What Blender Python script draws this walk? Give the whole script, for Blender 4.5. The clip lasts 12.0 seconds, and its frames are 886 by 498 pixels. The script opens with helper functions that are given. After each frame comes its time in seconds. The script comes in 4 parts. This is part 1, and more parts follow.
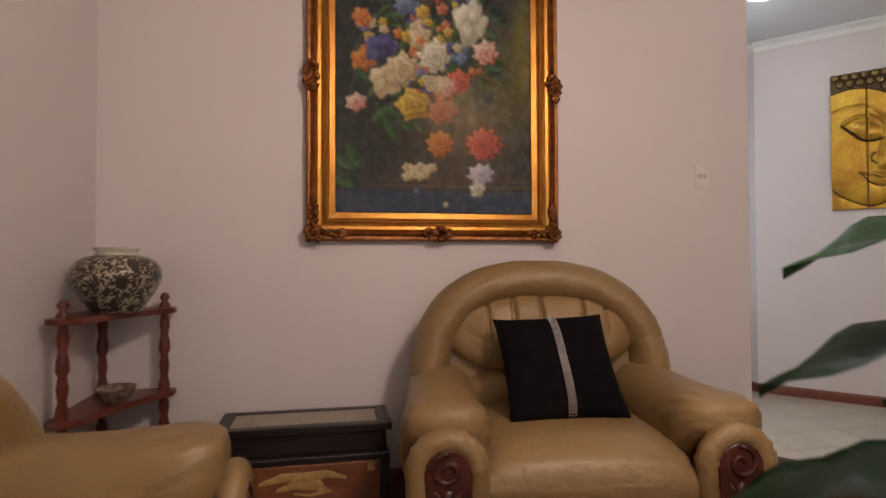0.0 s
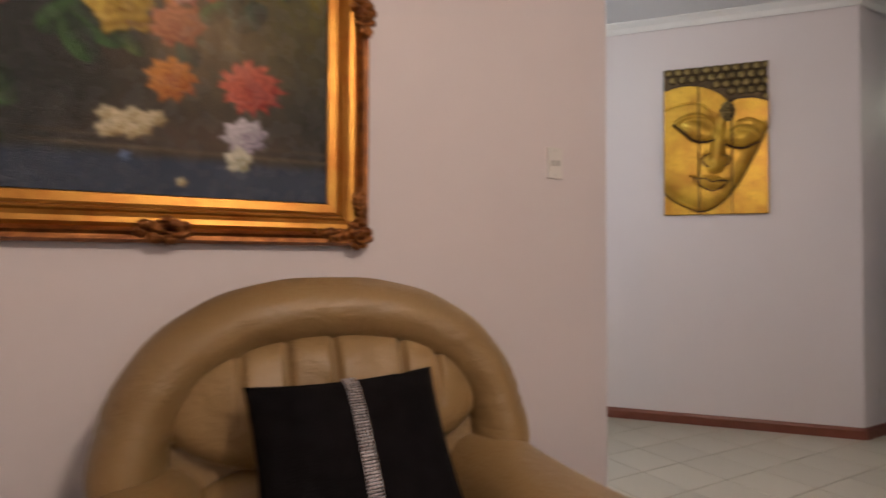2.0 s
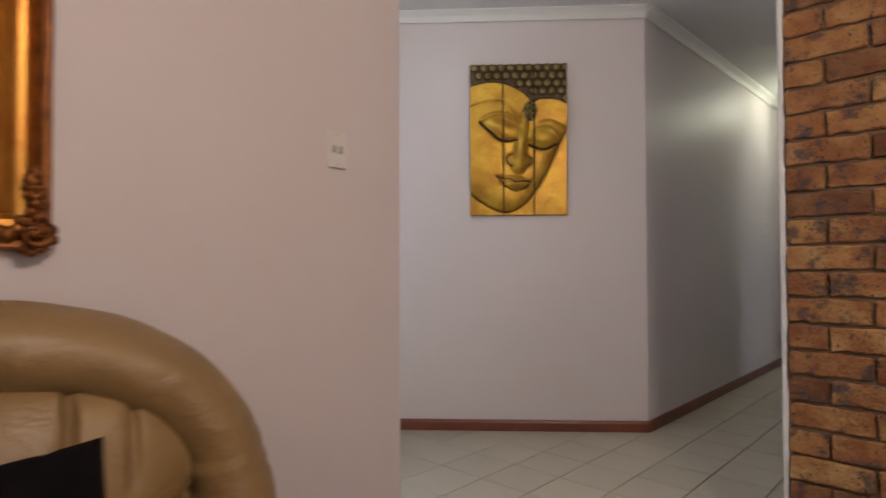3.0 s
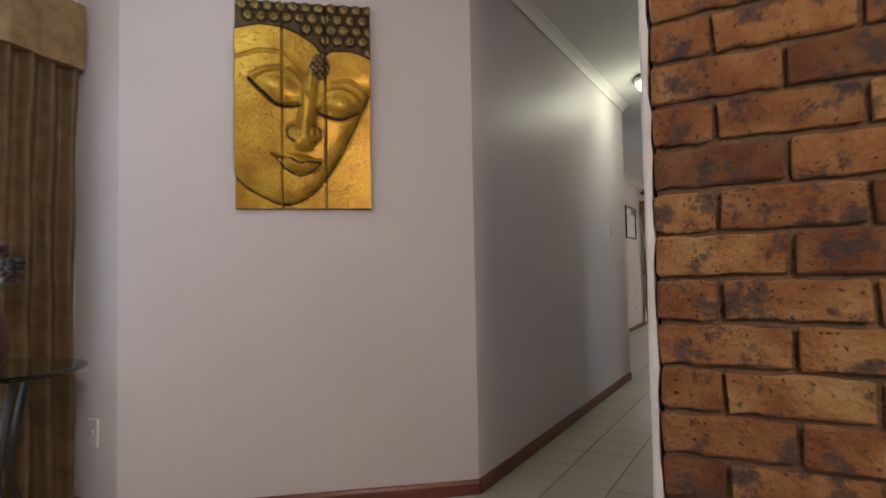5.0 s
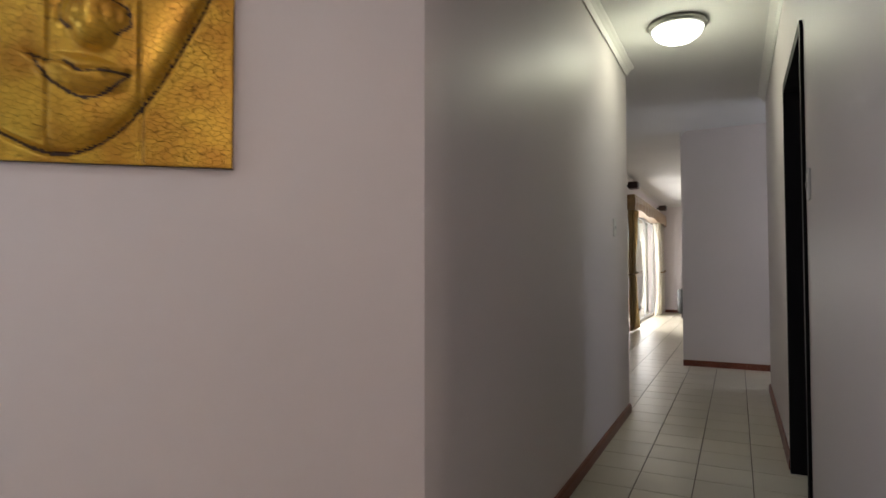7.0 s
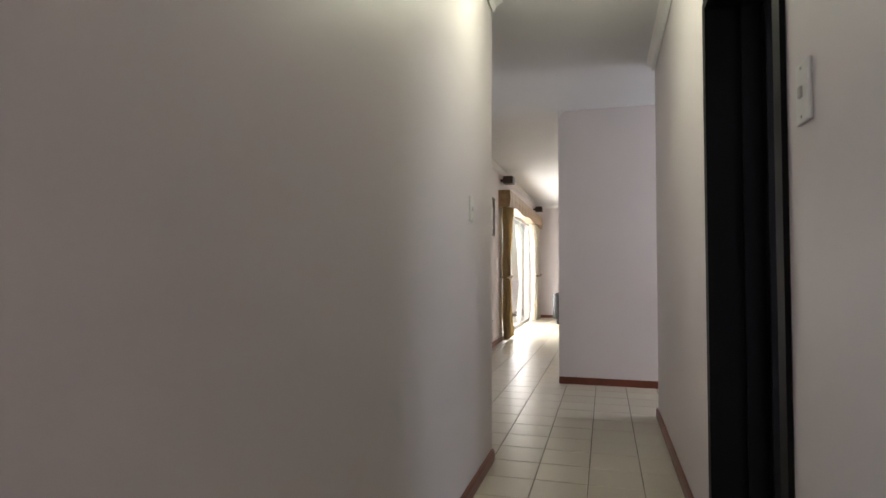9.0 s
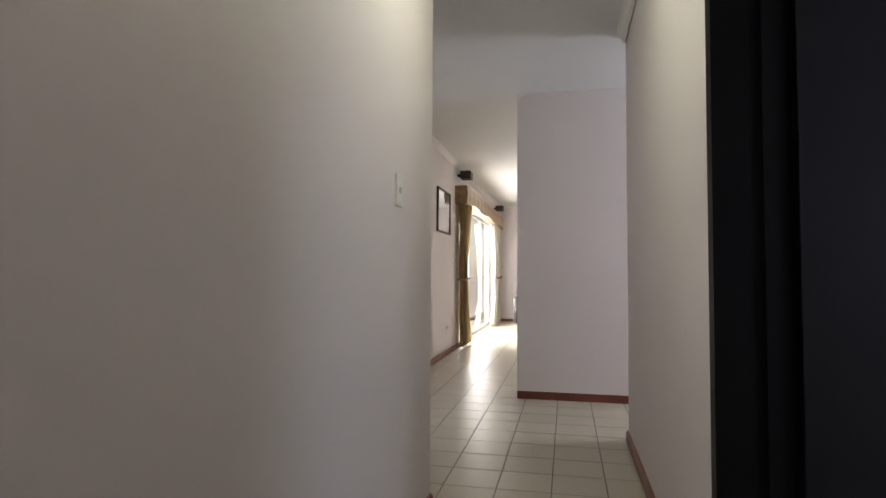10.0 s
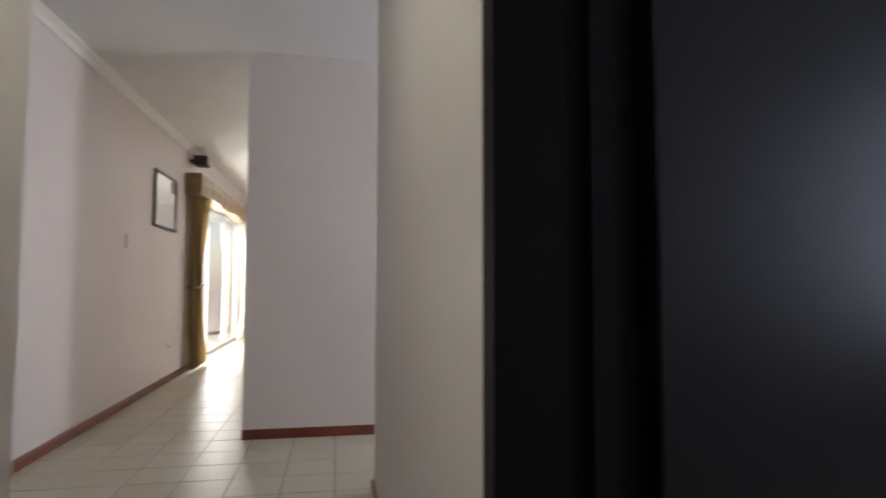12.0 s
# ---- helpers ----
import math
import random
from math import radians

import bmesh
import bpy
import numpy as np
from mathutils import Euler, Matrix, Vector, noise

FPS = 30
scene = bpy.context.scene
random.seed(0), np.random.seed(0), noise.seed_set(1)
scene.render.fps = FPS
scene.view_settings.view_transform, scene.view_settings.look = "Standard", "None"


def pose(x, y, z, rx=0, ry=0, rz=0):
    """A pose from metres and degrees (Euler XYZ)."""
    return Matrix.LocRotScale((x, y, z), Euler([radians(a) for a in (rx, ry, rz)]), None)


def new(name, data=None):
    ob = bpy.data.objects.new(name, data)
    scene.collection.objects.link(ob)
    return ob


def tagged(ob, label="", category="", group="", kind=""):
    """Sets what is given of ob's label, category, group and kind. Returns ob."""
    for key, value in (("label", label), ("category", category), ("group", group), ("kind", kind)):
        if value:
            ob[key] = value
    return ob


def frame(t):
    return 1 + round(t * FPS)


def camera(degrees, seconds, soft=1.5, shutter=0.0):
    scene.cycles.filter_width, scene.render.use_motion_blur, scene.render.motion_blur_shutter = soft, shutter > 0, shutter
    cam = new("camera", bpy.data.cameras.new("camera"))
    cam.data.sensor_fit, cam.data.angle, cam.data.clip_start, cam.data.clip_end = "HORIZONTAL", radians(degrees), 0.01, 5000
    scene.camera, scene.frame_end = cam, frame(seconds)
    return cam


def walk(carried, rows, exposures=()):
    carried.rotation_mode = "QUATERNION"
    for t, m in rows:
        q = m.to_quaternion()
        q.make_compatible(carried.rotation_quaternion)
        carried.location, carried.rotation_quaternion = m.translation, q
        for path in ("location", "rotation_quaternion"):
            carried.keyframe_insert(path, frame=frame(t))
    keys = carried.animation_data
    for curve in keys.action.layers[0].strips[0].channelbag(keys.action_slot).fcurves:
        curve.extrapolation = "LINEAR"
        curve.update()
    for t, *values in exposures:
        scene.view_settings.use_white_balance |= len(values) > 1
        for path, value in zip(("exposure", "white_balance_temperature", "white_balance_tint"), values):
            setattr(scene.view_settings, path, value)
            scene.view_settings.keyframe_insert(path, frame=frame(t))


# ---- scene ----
cam = camera(74.8, 12.0, shutter=0.5)
# seconds, place, pitch, roll, yaw
ROWS = [
    (0, -0.039, 0.147, 0.977, 1.17, 0.22, -11.64),
    (0.5, 0.070, 0.352, 1.002, 1.06, 0.02, -11.49),
    (1, 0.162, 0.584, 1.025, 0.59, -0.09, -12.60),
    (1.5, 0.199, 0.789, 1.027, 0.96, -0.12, -18.33),
    (2, 0.346, 0.997, 1.017, 1.24, -0.14, -29.57),
    (2.5, 0.512, 1.089, 1.017, 1.31, 0.11, -38.87),
    (3, 0.699, 1.201, 1.040, 1.13, 0.21, -46.69),
    (3.5, 0.917, 1.282, 1.042, 1.56, 0.54, -53.47),
    (3.7, 0.989, 1.306, 1.047, 1.52, 0.60, -55.58),
    (5.3, 1.866, 1.537, 1.016, 2.34, 0.96, -60.15),
    (5.5, 1.992, 1.576, 1.026, 2.14, 0.82, -60.19),
    (6, 2.278, 1.698, 1.048, 2.08, 0.41, -60.48),
    (6.5, 2.519, 1.860, 1.075, 1.94, 0.17, -61.16),
    (8.5, 3.715, 2.103, 1.066, 2.18, -0.02, -72.22),
    (9, 4.076, 2.105, 1.041, 2.28, -0.21, -74.41),
    (9.5, 4.412, 2.138, 1.037, 2.41, -0.32, -76.27),
    (10, 4.728, 2.117, 1.037, 2.49, -0.33, -77.98),
    (10.5, 5.016, 2.090, 1.043, 2.54, -0.50, -79.91),
    (11, 5.259, 2.091, 1.036, 2.81, -0.48, -84.18),
    (11.5, 5.465, 2.040, 1.028, 3.03, -0.31, -92.07),
    (12, 5.656, 1.933, 1.025, 3.31, -0.12, -100.42),
]
EXPOSURE = [(0, 0.05), (2, 0.05), (3.5, -0.1), (5.5, 0.0), (6.5, -0.15), (8.5, 0.36), (9.5, 0.62), (10.5, 0.6), (12, 0.52)]
walk(cam, [(t, pose(x, y, z, 90 + pitch, roll, yaw)) for t, x, y, z, pitch, roll, yaw in ROWS], EXPOSURE)

# ---- light ----
world = bpy.data.worlds.new("world")
scene.world = world
world.use_nodes = True
wn = world.node_tree
sky = wn.nodes.new("ShaderNodeTexSky")
sky.sky_type, sky.sun_disc = "NISHITA", False
sky.sun_elevation, sky.sun_rotation = radians(48), radians(20)
wn.nodes["Background"].inputs["Strength"].default_value = 0.12
wn.links.new(sky.outputs[0], wn.nodes["Background"].inputs["Color"])


def sun_light(strength, elevation, azimuth):
    data = bpy.data.lights.new("sun", "SUN")
    data.energy, data.angle, data.color = strength, radians(0.5), (1, 0.95, 0.86)
    ob = new("sun", data)
    ob.matrix_world = pose(0, 0, 8, 90 - elevation, 0, azimuth)
    return ob


def area_light(name, m, w, h, power, color):
    data = bpy.data.lights.new(name, "AREA")
    data.shape, data.size, data.size_y, data.energy, data.color = "RECTANGLE", w, h, power, color
    ob = new(name, data)
    ob.matrix_world = m
    return ob


def bulb(name, x, y, z, power, color, r=0.1):
    data = bpy.data.lights.new(name, "POINT")
    data.energy, data.color, data.shadow_soft_size = power, color, r
    ob = new(name, data)
    ob.location = (x, y, z)
    return ob


sun_light(3.0, 48, 160)
# window behind the walker in the living room, the hall window, the sliding door of the far room
area_light("living_window_light", pose(0.9, -2.9, 1.45, 90, 0, 0), 2.6, 1.7, 15, (1.0, 0.87, 0.80))
area_light("hall_window_light", pose(1.9, 4.12, 1.35, -90, 0, 0), 1.6, 1.6, 16, (0.74, 0.83, 1.0))
area_light("door_light", pose(14.8, 3.72, 0.95, -90, 0, 0), 3.6, 1.6, 92, (1.0, 0.96, 0.92))
area_light("side_room_window_light", pose(4.2, -1.44, 1.45, 90, 0, 0), 1.1, 1.3, 19, (0.72, 0.79, 1.0))
# Fill lamp added in an unseen passage window to brighten the crossing.
area_light("passage_fill_light", pose(9.1, -1.44, 1.5, 90, 0, 0), 0.7, 1.2, 32, (0.86, 0.91, 1.0))
bulb("living_bulb", 0.95, 0.2, 2.30, 84, (1.0, 0.79, 0.66), 0.12)
bulb("corridor_bulb", 6.58, 2.29, 2.42, 7.2, (0.98, 1.0, 0.72), 0.09)
bulb("hall_bulb", 2.40, 2.95, 2.42, 4, (0.86, 0.97, 1.0), 0.09)


# ---- materials ----
def material(name, color, rough=0.5, metal=0.0, var=0.06, scale=6.0, bump=0.0, bump_scale=60.0, spec=0.5, island=False, rand=0.0, color2=None, coat=0.0):
    m = bpy.data.materials.new(name)
    m.use_nodes = True
    n, l = m.node_tree.nodes, m.node_tree.links
    b = n["Principled BSDF"]
    b.inputs["Roughness"].default_value, b.inputs["Metallic"].default_value = rough, metal
    b.inputs["Specular IOR Level"].default_value, b.inputs["Coat Weight"].default_value = spec, coat
    tc = n.new("ShaderNodeTexCoord")
    big, fine = n.new("ShaderNodeTexNoise"), n.new("ShaderNodeTexNoise")
    for q, s in ((big, scale), (fine, bump_scale)):
        q.inputs["Scale"].default_value, q.inputs["Detail"].default_value = s, 5
        l.new(tc.outputs["Object"], q.inputs["Vector"])
    ramp = n.new("ShaderNodeValToRGB")
    lo = color2 or [c * (1 - 2.2 * var) for c in color]
    ramp.color_ramp.elements[0].position, ramp.color_ramp.elements[1].position = 0.32, 0.68
    ramp.color_ramp.elements[0].color, ramp.color_ramp.elements[1].color = (*lo, 1), (*color, 1)
    l.new(big.outputs["Fac"], ramp.inputs["Fac"])
    hsv = n.new("ShaderNodeHueSaturation")
    l.new(ramp.outputs["Color"], hsv.inputs["Color"])
    val = n.new("ShaderNodeMapRange")
    val.inputs["To Min"].default_value, val.inputs["To Max"].default_value = 1 - var, 1 + var
    l.new(fine.outputs["Fac"], val.inputs["Value"])
    out = val.outputs["Result"]
    if rand:
        src = n.new("ShaderNodeNewGeometry").outputs["Random Per Island"] if island else n.new("ShaderNodeObjectInfo").outputs["Random"]
        mr = n.new("ShaderNodeMapRange")
        mr.inputs["To Min"].default_value, mr.inputs["To Max"].default_value = 1 - rand, 1 + rand
        l.new(src, mr.inputs["Value"])
        mul = n.new("ShaderNodeMath")
        mul.operation = "MULTIPLY"
        l.new(out, mul.inputs[0])
        l.new(mr.outputs["Result"], mul.inputs[1])
        out = mul.outputs[0]
    l.new(out, hsv.inputs["Value"])
    l.new(hsv.outputs["Color"], b.inputs["Base Color"])
    rr = n.new("ShaderNodeMapRange")
    rr.inputs["To Min"].default_value, rr.inputs["To Max"].default_value = max(rough - 0.08, 0.02), min(rough + 0.08, 1)
    l.new(big.outputs["Fac"], rr.inputs["Value"])
    l.new(rr.outputs["Result"], b.inputs["Roughness"])
    if bump:
        bp = n.new("ShaderNodeBump")
        bp.inputs["Strength"].default_value, bp.inputs["Distance"].default_value = bump, 0.01
        l.new(fine.outputs["Fac"], bp.inputs["Height"])
        l.new(bp.outputs["Normal"], b.inputs["Normal"])
    return m


def glow(name, color, strength):
    m = bpy.data.materials.new(name)
    m.use_nodes = True
    b = m.node_tree.nodes["Principled BSDF"]
    b.inputs["Base Color"].default_value = (0.9, 0.9, 0.88, 1)
    b.inputs["Emission Color"].default_value, b.inputs["Emission Strength"].default_value = (*color, 1), strength
    return m


def glass(name, color=(1, 1, 1), rough=0.0):
    m = bpy.data.materials.new(name)
    m.use_nodes = True
    b = m.node_tree.nodes["Principled BSDF"]
    b.inputs["Base Color"].default_value = (*color, 1)
    b.inputs["Transmission Weight"].default_value, b.inputs["Roughness"].default_value, b.inputs["IOR"].default_value = 1.0, rough, 1.45
    return m


def add_creases(m):
    """Soft leather folds under the fine grain."""
    n, l = m.node_tree.nodes, m.node_tree.links
    b = n["Principled BSDF"]
    fine = [q for q in n if q.bl_idname == "ShaderNodeBump"][0]
    tc, mp, no, bp = n.new("ShaderNodeTexCoord"), n.new("ShaderNodeMapping"), n.new("ShaderNodeTexNoise"), n.new("ShaderNodeBump")
    mp.inputs["Scale"].default_value = (1.0, 0.55, 1.5)
    no.inputs["Scale"].default_value, no.inputs["Detail"].default_value, no.inputs["Distortion"].default_value = 11, 3, 1.4
    l.new(tc.outputs["Object"], mp.inputs[0])
    l.new(mp.outputs[0], no.inputs["Vector"])
    l.new(no.outputs["Fac"], bp.inputs["Height"])
    bp.inputs["Strength"].default_value, bp.inputs["Distance"].default_value = 0.26, 0.025
    l.new(bp.outputs["Normal"], fine.inputs["Normal"])


WALL = material("satin_wall_paint", (0.72, 0.665, 0.665), 0.47, var=0.015, scale=1.3, bump=0.05, bump_scale=180)
CEIL = material("ceiling_paint", (0.74, 0.74, 0.74), 0.75, var=0.02, scale=2, bump=0.05, bump_scale=120)
CORN = material("cornice_paint", (0.80, 0.79, 0.77), 0.6, var=0.02)
SKIRT = material("varnished_skirting", (0.20, 0.055, 0.030), 0.38, var=0.12, scale=5, bump=0.1, bump_scale=40)
TILE = material("glazed_tile", (0.52, 0.475, 0.385), 0.31, var=0.03, scale=3, bump=0.01, bump_scale=30, spec=0.32, rand=0.05, color2=(0.49, 0.445, 0.355))
TILES = material("glazed_tile_joined", (0.52, 0.475, 0.385), 0.31, var=0.03, scale=3, bump=0.01, bump_scale=30, spec=0.32, rand=0.05, island=True, color2=(0.49, 0.445, 0.355))
GROUT = material("grout", (0.20, 0.17, 0.135), 0.9, var=0.12, scale=9, bump=0.3)
MORTAR = material("mortar", (0.23, 0.145, 0.085), 0.95, var=0.15, scale=14, bump=0.7, bump_scale=120)
LEATHER = material("tan_leather", (0.265, 0.168, 0.070), 0.42, var=0.05, scale=4, bump=0.14, bump_scale=130, color2=(0.225, 0.14, 0.055))
add_creases(LEATHER)
SEAM = material("dark_seam", (0.12, 0.075, 0.04), 0.8)
MAHOG = material("carved_mahogany", (0.085, 0.02, 0.014), 0.32, var=0.2, scale=12, bump=0.3, bump_scale=40)
REDWOOD = material("red_stained_wood", (0.155, 0.032, 0.02), 0.38, var=0.2, scale=14, bump=0.15, bump_scale=50)
DARKWOOD = material("near_black_wood", (0.018, 0.010, 0.008), 0.4, var=0.2, scale=10, bump=0.15)
ORANGEW = material("orange_lacquer_panel", (0.22, 0.075, 0.03), 0.42, var=0.15, scale=9, bump=0.15)
INLAY = material("gold_inlay", (0.50, 0.30, 0.10), 0.45, var=0.15, scale=30)
STONE = material("pale_table_top", (0.34, 0.285, 0.215), 0.35, var=0.15, scale=6)
VELVET = material("black_velvet", (0.006, 0.005, 0.006), 0.95, var=0.3, scale=20, bump=0.2, bump_scale=300, spec=0.1)
STONES = material("rhinestones", (0.75, 0.75, 0.78), 0.22, metal=0.8, var=0.1, rand=0.35, island=True)
GOLD = material("gilt_frame", (0.44, 0.22, 0.042), 0.36, metal=0.85, var=0.16, scale=14, bump=0.12, bump_scale=60, color2=(0.36, 0.14, 0.025))
BRONZE = material("antique_gilt", (0.30, 0.115, 0.028), 0.38, metal=0.75, var=0.25, scale=30, bump=0.3, bump_scale=90, color2=(0.13, 0.04, 0.012))
DOORP = material("espresso_door_paint", (0.006, 0.005, 0.006), 0.33, var=0.1, scale=3, spec=0.3)
FRAMEP = material("espresso_steel_frame", (0.005, 0.0035, 0.0035), 0.6, spec=0.15, var=0.15, scale=8, bump=0.05)
PLASTIC = material("white_switch_plastic", (0.74, 0.72, 0.68), 0.3, var=0.02)
GREY = material("grey_lever", (0.48, 0.47, 0.45), 0.4, var=0.05)
CURTAIN = material("olive_gold_curtain", (0.36, 0.265, 0.13), 0.6, var=0.12, scale=25, bump=0.15, bump_scale=200, color2=(0.26, 0.185, 0.085))
DAMASK = material("gold_damask_curtain", (0.33, 0.22, 0.105), 0.38, var=0.2, scale=16, bump=0.15, bump_scale=160, color2=(0.20, 0.12, 0.05))
SHEER = material("sheer_curtain", (0.80, 0.77, 0.70), 0.8, var=0.03)


def see_light_through(m, share, color):
    """Thin cloth that lets part of the daylight through."""
    n, l = m.node_tree.nodes, m.node_tree.links
    tr, mx = n.new("ShaderNodeBsdfTranslucent"), n.new("ShaderNodeMixShader")
    tr.inputs["Color"].default_value = (*color, 1)
    mx.inputs[0].default_value = share
    l.new(n["Principled BSDF"].outputs[0], mx.inputs[1])
    l.new(tr.outputs[0], mx.inputs[2])
    l.new(mx.outputs[0], n["Material Output"].inputs["Surface"])


see_light_through(SHEER, 0.6, (0.9, 0.87, 0.80))
see_light_through(CURTAIN, 0.2, (0.5, 0.36, 0.16))
ALU = material("white_aluminium", (0.70, 0.70, 0.70), 0.35, var=0.02)
BLACK = material("black_plastic", (0.012, 0.012, 0.013), 0.4, var=0.1)
BROWNP = material("dark_brown_wood", (0.045, 0.022, 0.015), 0.45, var=0.15)
PAPER = material("print_paper", (0.72, 0.71, 0.68), 0.25, var=0.03)
LEAF = material("plant_leaf", (0.040, 0.115, 0.035), 0.35, var=0.15, scale=9, bump=0.15, bump_scale=30, color2=(0.02, 0.065, 0.02))
STEM = material("plant_stem", (0.05, 0.10, 0.03), 0.5)
POT = material("terracotta_pot", (0.30, 0.13, 0.07), 0.7, var=0.1, bump=0.2)
SOIL = material("soil", (0.03, 0.02, 0.014), 0.95, var=0.3, bump=0.6)
PORC = material("crackled_porcelain", (0.55, 0.52, 0.42), 0.22, var=0.06)
LAMPG = glow("lamp_glass", (0.97, 1.0, 0.93), 5.0)
LAMPM = material("brushed_nickel", (0.42, 0.42, 0.38), 0.35, metal=0.9, var=0.05)
PANE = glass("window_glass")
BRIGHT = glow("glowing_outdoor_sheet", (1.0, 0.97, 0.93), 5.0)
GREEN = glass("green_edge_glass", (0.75, 0.9, 0.8), 0.05)
CARPET = material("brown_carpet", (0.115, 0.062, 0.04), 0.95, var=0.12, scale=8, bump=0.6, bump_scale=260)
PAVE = material("outdoor_paving", (0.42, 0.36, 0.29), 0.9, var=0.1)


def brick_material():
    m = bpy.data.materials.new("face_brick")
    m.use_nodes = True
    n, l = m.node_tree.nodes, m.node_tree.links
    b = n["Principled BSDF"]
    tc, oi = n.new("ShaderNodeTexCoord"), n.new("ShaderNodeObjectInfo")
    add = n.new("ShaderNodeVectorMath")
    add.operation = "MULTIPLY_ADD"
    add.inputs[1].default_value = (1, 1, 1)
    sc = n.new("ShaderNodeVectorMath")
    sc.operation = "SCALE"
    sc.inputs[0].default_value = (17.0, 31.0, 23.0)
    l.new(oi.outputs["Random"], sc.inputs["Scale"])
    l.new(tc.outputs["Object"], add.inputs[0])
    l.new(sc.outputs[0], add.inputs[2])

    def tex(scale, detail, rough=0.6):
        q = n.new("ShaderNodeTexNoise")
        q.inputs["Scale"].default_value, q.inputs["Detail"].default_value, q.inputs["Roughness"].default_value = scale, detail, rough
        l.new(add.outputs[0], q.inputs["Vector"])
        return q

    def ramp(src, stops):
        r = n.new("ShaderNodeValToRGB")
        e = r.color_ramp.elements
        e[0].position, e[0].color = stops[0][0], (*stops[0][1], 1)
        e[1].position, e[1].color = stops[-1][0], (*stops[-1][1], 1)
        for p, c in stops[1:-1]:
            q = e.new(p)
            q.color = (*c, 1)
        l.new(src, r.inputs["Fac"])
        return r

    def mix(fac, a, bb):
        q = n.new("ShaderNodeMix")
        q.data_type = "RGBA"
        l.new(fac, q.inputs[0])
        l.new(a, q.inputs[6])
        if isinstance(bb, tuple):
            q.inputs[7].default_value = (*bb, 1)
        else:
            l.new(bb, q.inputs[7])
        return q.outputs[2]

    body = ramp(tex(9, 4).outputs["Fac"], [(0.3, (0.30, 0.115, 0.04)), (0.45, (0.44, 0.20, 0.07)), (0.58, (0.54, 0.30, 0.115)), (0.72, (0.62, 0.40, 0.19))])
    tone = ramp(oi.outputs["Random"], [(0.0, (0.42, 0.35, 0.34)), (0.25, (0.68, 0.59, 0.54)), (0.6, (0.84, 0.81, 0.75)), (1.0, (0.95, 1.0, 0.98))])
    mul = n.new("ShaderNodeMix")
    mul.data_type, mul.blend_type = "RGBA", "MULTIPLY"
    mul.inputs[0].default_value = 1
    l.new(body.outputs[0], mul.inputs[6])
    l.new(tone.outputs[0], mul.inputs[7])
    burn = ramp(tex(10, 7, 0.72).outputs["Fac"], [(0.52, (0, 0, 0)), (0.57, (0.7, 0.7, 0.7)), (0.66, (1, 1, 1))])
    c = mix(burn.outputs[0], mul.outputs[2], (0.075, 0.050, 0.050))
    speck = ramp(tex(95, 3).outputs["Fac"], [(0.615, (0, 0, 0)), (0.68, (1, 1, 1))])
    c = mix(speck.outputs[0], c, (0.05, 0.025, 0.016))
    l.new(c, b.inputs["Base Color"])
    b.inputs["Roughness"].default_value = 0.72
    bp = n.new("ShaderNodeBump")
    bp.inputs["Strength"].default_value, bp.inputs["Distance"].default_value = 1.0, 0.018
    l.new(tex(38, 8, 0.68).outputs["Fac"], bp.inputs["Height"])
    l.new(bp.outputs["Normal"], b.inputs["Normal"])
    return m


BRICK = brick_material()


def crackle_gold():
    m = material("crackled_gold_leaf", (0.74, 0.47, 0.055), 0.36, metal=0.5, var=0.14, scale=9, color2=(0.50, 0.25, 0.025))
    n, l = m.node_tree.nodes, m.node_tree.links
    b = n["Principled BSDF"]
    tc, v = n.new("ShaderNodeTexCoord"), n.new("ShaderNodeTexVoronoi")
    v.feature = "DISTANCE_TO_EDGE"
    v.inputs["Scale"].default_value = 55
    warp = n.new("ShaderNodeMapping")
    warp.inputs["Scale"].default_value = (1, 1, 1.6)
    l.new(tc.outputs["Object"], warp.inputs[0])
    l.new(warp.outputs[0], v.inputs["Vector"])
    r = n.new("ShaderNodeMapRange")
    r.inputs["From Max"].default_value = 0.035
    l.new(v.outputs["Distance"], r.inputs["Value"])
    bp = n.new("ShaderNodeBump")
    bp.inputs["Strength"].default_value, bp.inputs["Distance"].default_value = 0.9, 0.006
    l.new(r.outputs[0], bp.inputs["Height"])
    l.new(bp.outputs["Normal"], b.inputs["Normal"])
    base, mx = b.inputs["Base Color"].links[0].from_socket, n.new("ShaderNodeMix")
    mx.data_type, mx.blend_type = "RGBA", "MULTIPLY"
    mx.inputs[0].default_value = 1
    tint = n.new("ShaderNodeMapRange")
    tint.inputs["To Min"].default_value = 0.55
    l.new(r.outputs[0], tint.inputs["Value"])
    l.new(base, mx.inputs[6])
    l.new(tint.outputs[0], mx.inputs[7])
    l.new(mx.outputs[2], b.inputs["Base Color"])
    return m


CRACKLE = crackle_gold()
HAIR = material("dark_gilt_curls", (0.10, 0.062, 0.022), 0.42, metal=0.5, var=0.25, scale=40, bump=0.2)
CURLTOP = material("gilt_curl_tops", (0.34, 0.25, 0.09), 0.35, metal=0.6, var=0.2, scale=60)
LINE = material("carved_brown_line", (0.055, 0.022, 0.008), 0.6, var=0.2)


# ---- mesh helpers ----
def mesh_from(name, bm, mats, smooth=False):
    me = bpy.data.meshes.new(name)
    bmesh.ops.recalc_face_normals(bm, faces=bm.faces)
    if smooth:
        for f in bm.faces:
            f.smooth = True
    bm.to_mesh(me)
    bm.free()
    for m in mats if isinstance(mats, (list, tuple)) else [mats]:
        me.materials.append(m)
    return me


def part(name, bm, mat, parent=None, label="", smooth=False):
    ob = new(name, mesh_from(name, bm, mat, smooth))
    if parent:
        ob.parent = parent
    if label:
        ob["label"] = label
    return ob


